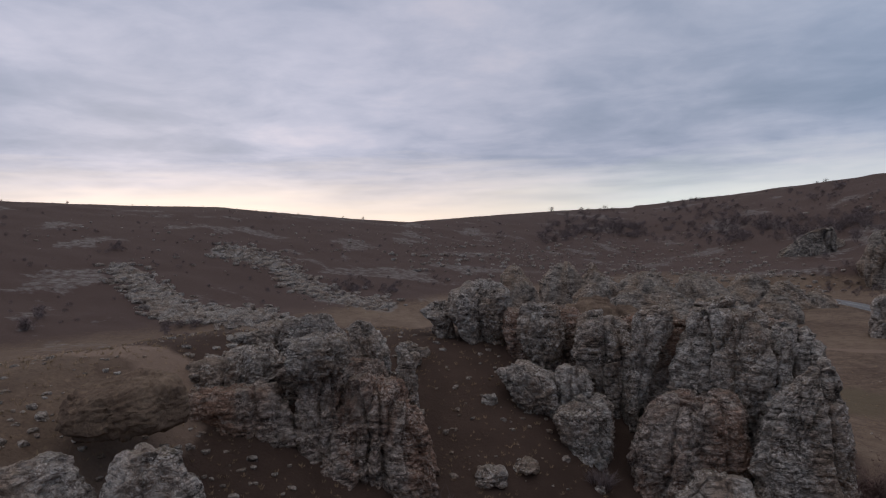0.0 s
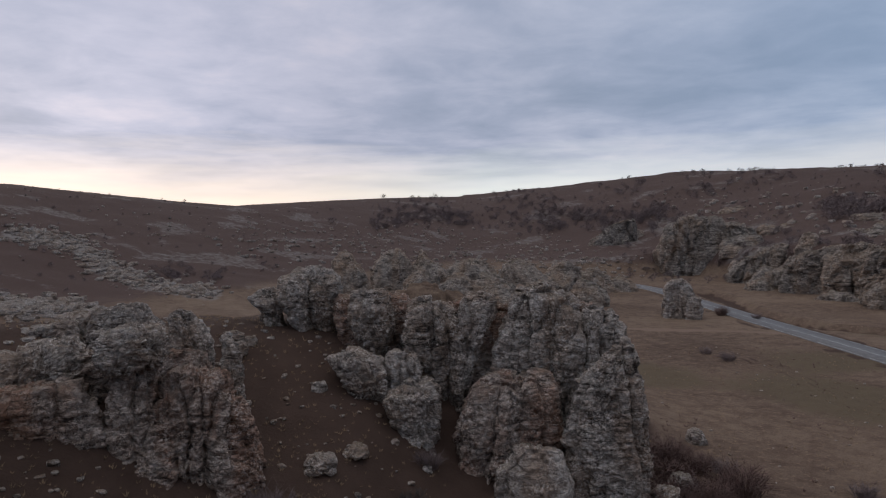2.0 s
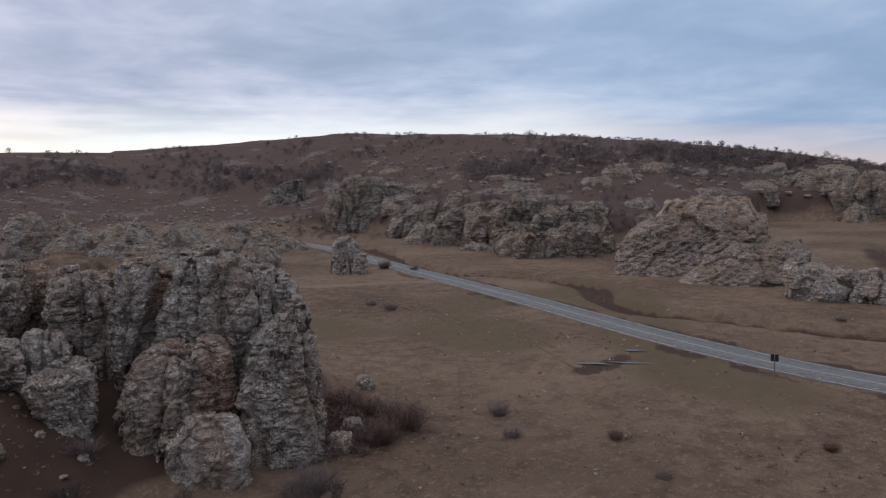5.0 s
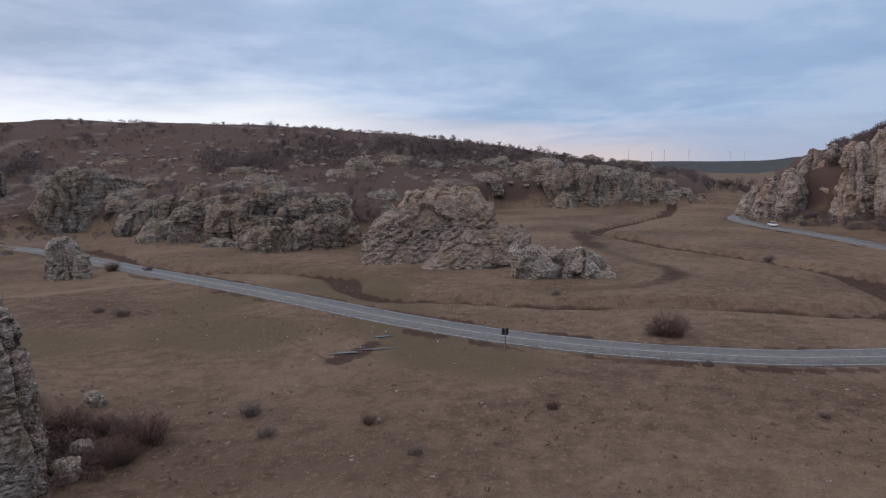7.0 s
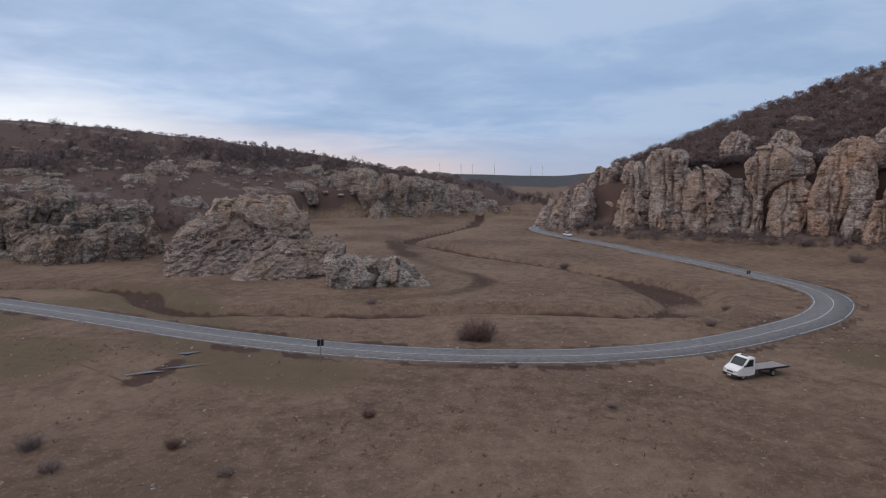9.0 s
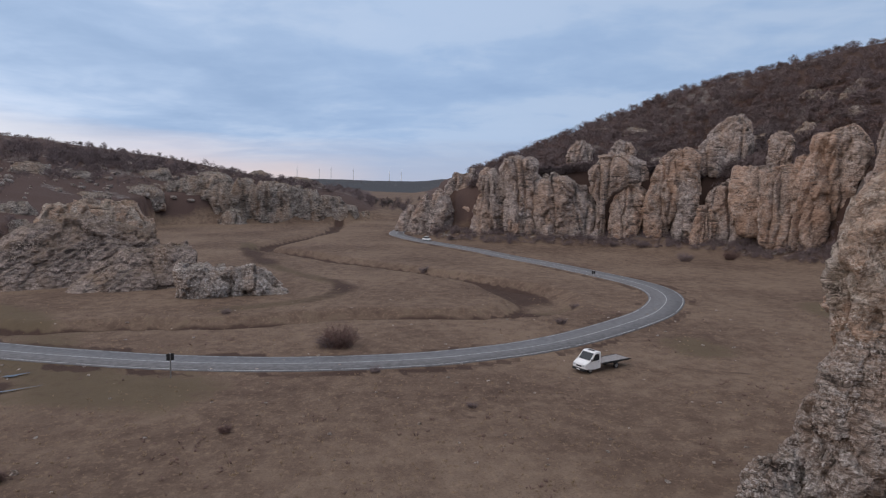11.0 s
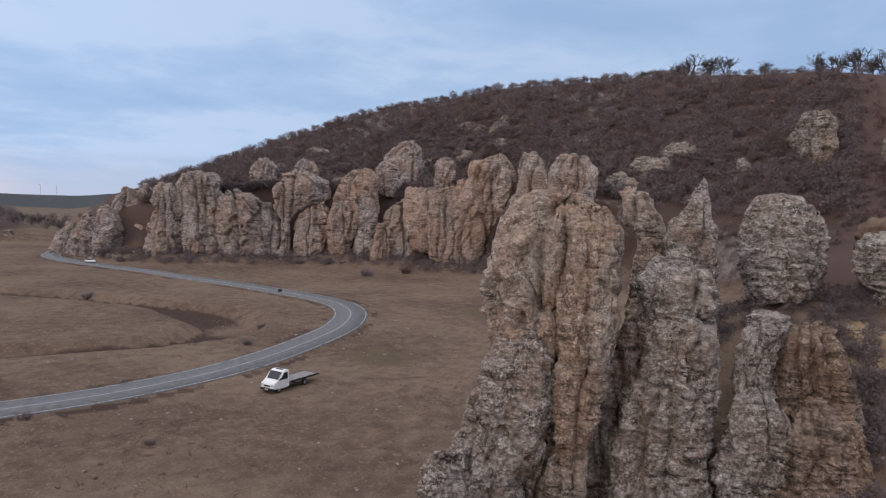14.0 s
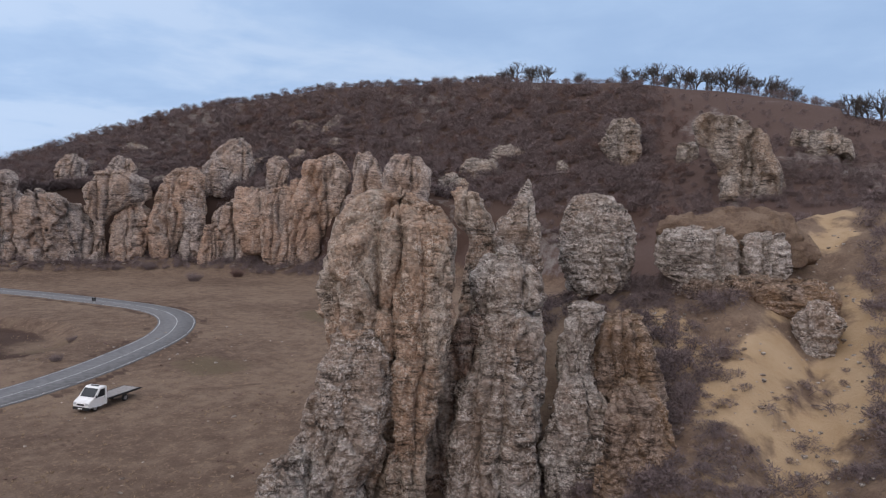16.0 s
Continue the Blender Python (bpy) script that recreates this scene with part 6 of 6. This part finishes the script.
# ---------------------------------------------------------------- puddles
for az, r, length, wide, turn in ((54.2, 77.6, 3.4, 0.55, 0), (57.0, 78.6, 4.2, 0.35, 4), (57.4, 84.6, 2.2, 0.7, 10)):
    at = place(az, r)
    verts = [(0, 0, 0)]
    for k in range(28):
        a = k / 28 * 6.2832
        w = 1 + 0.35 * math.sin(3 * a + az) + 0.2 * math.sin(7 * a)
        verts.append((math.cos(a) * length / 2 * w, math.sin(a) * wide / 2 * w, 0))
    faces = [(0, k + 1, (k + 1) % 28 + 1) for k in range(28)]
    ob = tagged(new("puddle", mesh_from("puddle", verts, faces, WATER, shade=False)), "still puddle of rainwater in the meadow", "puddle", kind="structure")
    ob.matrix_world = pose(at.x, at.y, height(at.x, at.y) + 0.16, 0, 0, -az + turn)


# ---------------------------------------------------------------- made things
def part(name, bm, mat, parent, label=""):
    me = bpy.data.meshes.new(name)
    bmesh.ops.recalc_face_normals(bm, faces=bm.faces[:])
    bm.to_mesh(me)
    bm.free()
    me.materials.append(mat)
    ob = new(name, me)
    ob.parent = parent
    return tagged(ob, label) if label else ob


def box(x0, x1, y0, y1, z0, z1, bevel=0.02):
    bm = bmesh.new()
    bmesh.ops.create_cube(bm, size=1)
    for v in bm.verts:
        v.co = Vector(((x0 + x1) / 2 + v.co.x * (x1 - x0), (y0 + y1) / 2 + v.co.y * (y1 - y0), (z0 + z1) / 2 + v.co.z * (z1 - z0)))
    if bevel:
        bmesh.ops.bevel(bm, geom=bm.edges[:], offset=bevel, segments=2, affect="EDGES")
    return bm


def rod(x, y, z0, z1, r0, r1=None, sides=12):
    bm = bmesh.new()
    bmesh.ops.create_cone(bm, cap_ends=True, segments=sides, radius1=r0, radius2=r0 if r1 is None else r1, depth=z1 - z0)
    bmesh.ops.translate(bm, verts=bm.verts, vec=(x, y, (z0 + z1) / 2))
    return bm


def prism(profile, y0, y1, bevel=0.03):
    """A side profile of x, z pairs, drawn out across y."""
    bm = bmesh.new()
    a = [bm.verts.new((x, y0, z)) for x, z in profile]
    b = [bm.verts.new((x, y1, z)) for x, z in profile]
    bm.faces.new(a)
    bm.faces.new(b[::-1])
    for i in range(len(a)):
        j = (i + 1) % len(a)
        bm.faces.new((a[j], a[i], b[i], b[j]))
    if bevel:
        bmesh.ops.bevel(bm, geom=bm.edges[:], offset=bevel, segments=2, affect="EDGES")
    return bm


def disc(x, y, z, radius, width, sides=20):
    bm = bmesh.new()
    bmesh.ops.create_cone(bm, cap_ends=True, segments=sides, radius1=radius, radius2=radius, depth=width)
    bmesh.ops.rotate(bm, verts=bm.verts, matrix=Matrix.Rotation(math.pi / 2, 3, "X"))
    bmesh.ops.translate(bm, verts=bm.verts, vec=(x, y, z))
    bmesh.ops.bevel(bm, geom=[e for e in bm.edges if len(e.link_faces) == 2 and e.calc_face_angle() > 1.2], offset=width * 0.15, segments=2, affect="EDGES")
    return bm


def wheel(x, y, parent, radius=0.36):
    tyre = part("wheel", disc(x, y, radius, radius, 0.24), RUBBER, parent)
    part("rim", disc(x, y + (0.1 if y > 0 else -0.1), radius, radius * 0.6, 0.06, 14), STEEL, tyre)


def tow_truck():
    """Nose at x = 0, body behind it along -x."""
    ob = tagged(new("flatbed_truck"), "white flatbed recovery truck parked on the brown meadow", "truck")
    cab = part("cab", prism([(0.0, 0.45), (0.02, 0.95), (-0.12, 1.12), (-0.75, 1.32), (-1.42, 2.18), (-1.62, 2.28), (-2.35, 2.28), (-2.42, 2.15), (-2.42, 0.42), (-1.5, 0.38)], -1.0, 1.0, 0.07), WHITE, ob)
    part("windscreen", prism([(-0.80, 1.42), (-1.38, 2.165), (-1.42, 2.12), (-0.84, 1.37)], -0.86, 0.86, 0), GLASS, cab)
    for side in (1, -1):
        pane = [(-1.05, 1.36), (-1.52, 2.08), (-2.10, 2.08), (-2.10, 1.36)]
        part("side_window", prism(pane, side * 0.99, side * 1.012, 0), GLASS, cab)
        part("mirror", box(-0.98, -0.86, side * 1.06 - 0.06, side * 1.06 + 0.06, 1.34, 1.62, 0.02), BLACK, cab)
        part("headlight", box(-0.16, 0.035, side * 0.74 - 0.2, side * 0.74 + 0.2, 0.78, 0.98, 0.03), LAMP_GLASS, cab)
        part("door_handle", box(-2.05, -1.9, side * 1.003 - 0.015, side * 1.003 + 0.015, 1.18, 1.23, 0.008), BLACK, cab)
    part("bumper", box(-0.3, 0.10, -1.0, 1.0, 0.28, 0.58, 0.06), BLACK, cab)
    part("grille", box(-0.05, 0.04, -0.45, 0.45, 0.72, 0.90, 0.02), BLACK, cab)
    part("number_plate", box(0.09, 0.115, -0.26, 0.26, 0.38, 0.49, 0.008), WHITE, cab)
    part("beacon_bar", box(-1.95, -1.75, -0.5, 0.5, 2.28, 2.38, 0.03), BLACK, cab)
    for y in (-0.42, 0.42):
        part("chassis_rail", box(-6.0, -2.3, y - 0.05, y + 0.05, 0.62, 0.80, 0.01), BLACK, ob)
    bed = part("flatbed", box(-5.3, -2.55, -1.05, 1.05, 0.86, 0.96, 0.02), BED, ob)
    part("ramp", prism([(-5.28, 0.96), (-6.9, 0.98), (-6.95, 0.90), (-5.28, 0.84)], -1.05, 1.05, 0.015), BED, bed)
    part("rear_lip", prism([(-6.85, 1.0), (-7.25, 0.86), (-7.25, 0.78), (-6.85, 0.9)], -1.05, 1.05, 0.01), BLACK, bed)
    part("winch_post", box(-2.68, -2.56, -0.4, 0.4, 0.96, 1.25, 0.02), BLACK, bed)
    for side in (1, -1):
        part("side_rail", box(-6.9, -2.55, side * 1.05 - 0.04, side * 1.05 + 0.04, 0.80, 1.0, 0.015), BLACK, bed)
        part("mudguard", box(-5.35, -4.45, side * 0.88 - 0.14, side * 0.88 + 0.14, 0.72, 0.78, 0.02), BLACK, ob)
        wheel(-0.85, side * 0.86, ob)
        wheel(-4.9, side * 0.86, ob)
    return ob


truck = tow_truck()
front = place(102.0, 75.4)
truck.matrix_world = pose(front.x, front.y, height(front.x, front.y) + 0.02, 0, 0, math.degrees(math.atan2(0.85, -0.525)))


def small_car():
    ob = tagged(new("car"), "small white car driving along the road", "car")
    body = part("body", prism([(0, 0.35), (0.0, 0.72), (-1.0, 0.92), (-3.9, 0.95), (-4.05, 0.6), (-4.0, 0.3)], -0.85, 0.85, 0.06), WHITE, ob)
    part("cabin", prism([(-0.95, 0.9), (-1.6, 1.42), (-3.1, 1.45), (-3.85, 0.93)], -0.72, 0.72, 0.05), GLASS, body)
    part("roof", box(-3.05, -1.65, -0.7, 0.7, 1.43, 1.49, 0.03), WHITE, body)
    for side in (1, -1):
        part("headlight", box(-0.1, 0.02, side * 0.6 - 0.15, side * 0.6 + 0.15, 0.55, 0.70, 0.02), LAMP_GLASS, body)
        wheel(-0.8, side * 0.75, ob, 0.31)
        wheel(-3.2, side * 0.75, ob, 0.31)
    return ob


car = small_car()
car.matrix_world = pose(243.6, 3.6, 0.10, 0, 0, 180 + 27)


def road_sign(az, r, turn, tall, boards):
    ob = tagged(new("road_sign"), "roadside sign on a pale post seen from behind", "sign")
    part("post", rod(0, 0, -0.3, tall, 0.06), STEEL, ob, "pale grey post")
    for k in range(boards):
        x = (k - (boards - 1) / 2) * 0.42
        part("board", box(x - 0.17, x + 0.17, -0.06, -0.03, tall - 0.75, tall, 0.01), BLACK, ob, "dark board")
    at = place(az, r)
    ob.matrix_world = pose(at.x, at.y, height(at.x, at.y), 0, 0, turn)


road_sign(68.0, 76.8, -68, 2.7, 2)
road_sign(103.0, 157, -100, 1.3, 2)


def turbine(az, r, turn):
    ob = tagged(new("wind_turbine"), "white wind turbine far off on the plateau", "wind turbine", "wind turbines on the plateau")
    part("tower", rod(0, 0, -20, 62, 2.6, 1.4), WHITE, ob)
    nac = part("nacelle", box(-2, 5, -1.8, 1.8, 61, 64.5, 0.4), WHITE, ob)
    for k in range(3):
        bm = prism([(-2.4, 0), (-2.2, 3), (-2.3, 34), (-2.5, 34), (-2.9, 3), (-2.7, 0)], -1.1, 1.1, 0)
        bmesh.ops.rotate(bm, verts=bm.verts, matrix=Matrix.Rotation(radians(120 * k + turn * 17), 3, "X"))
        bmesh.ops.translate(bm, verts=bm.verts, vec=(0, 0, 63))
        part("blade", bm, WHITE, nac)
    at = place(az, r)
    ob.matrix_world = pose(at.x, at.y, height(at.x, at.y) - 6, 0, 0, 180 - az)


for az, r in ((78.2, 3900), (80.0, 4300), (80.95, 4000), (82.8, 4000), (85.8, 4400), (86.8, 4450)):
    turbine(az, r, az)
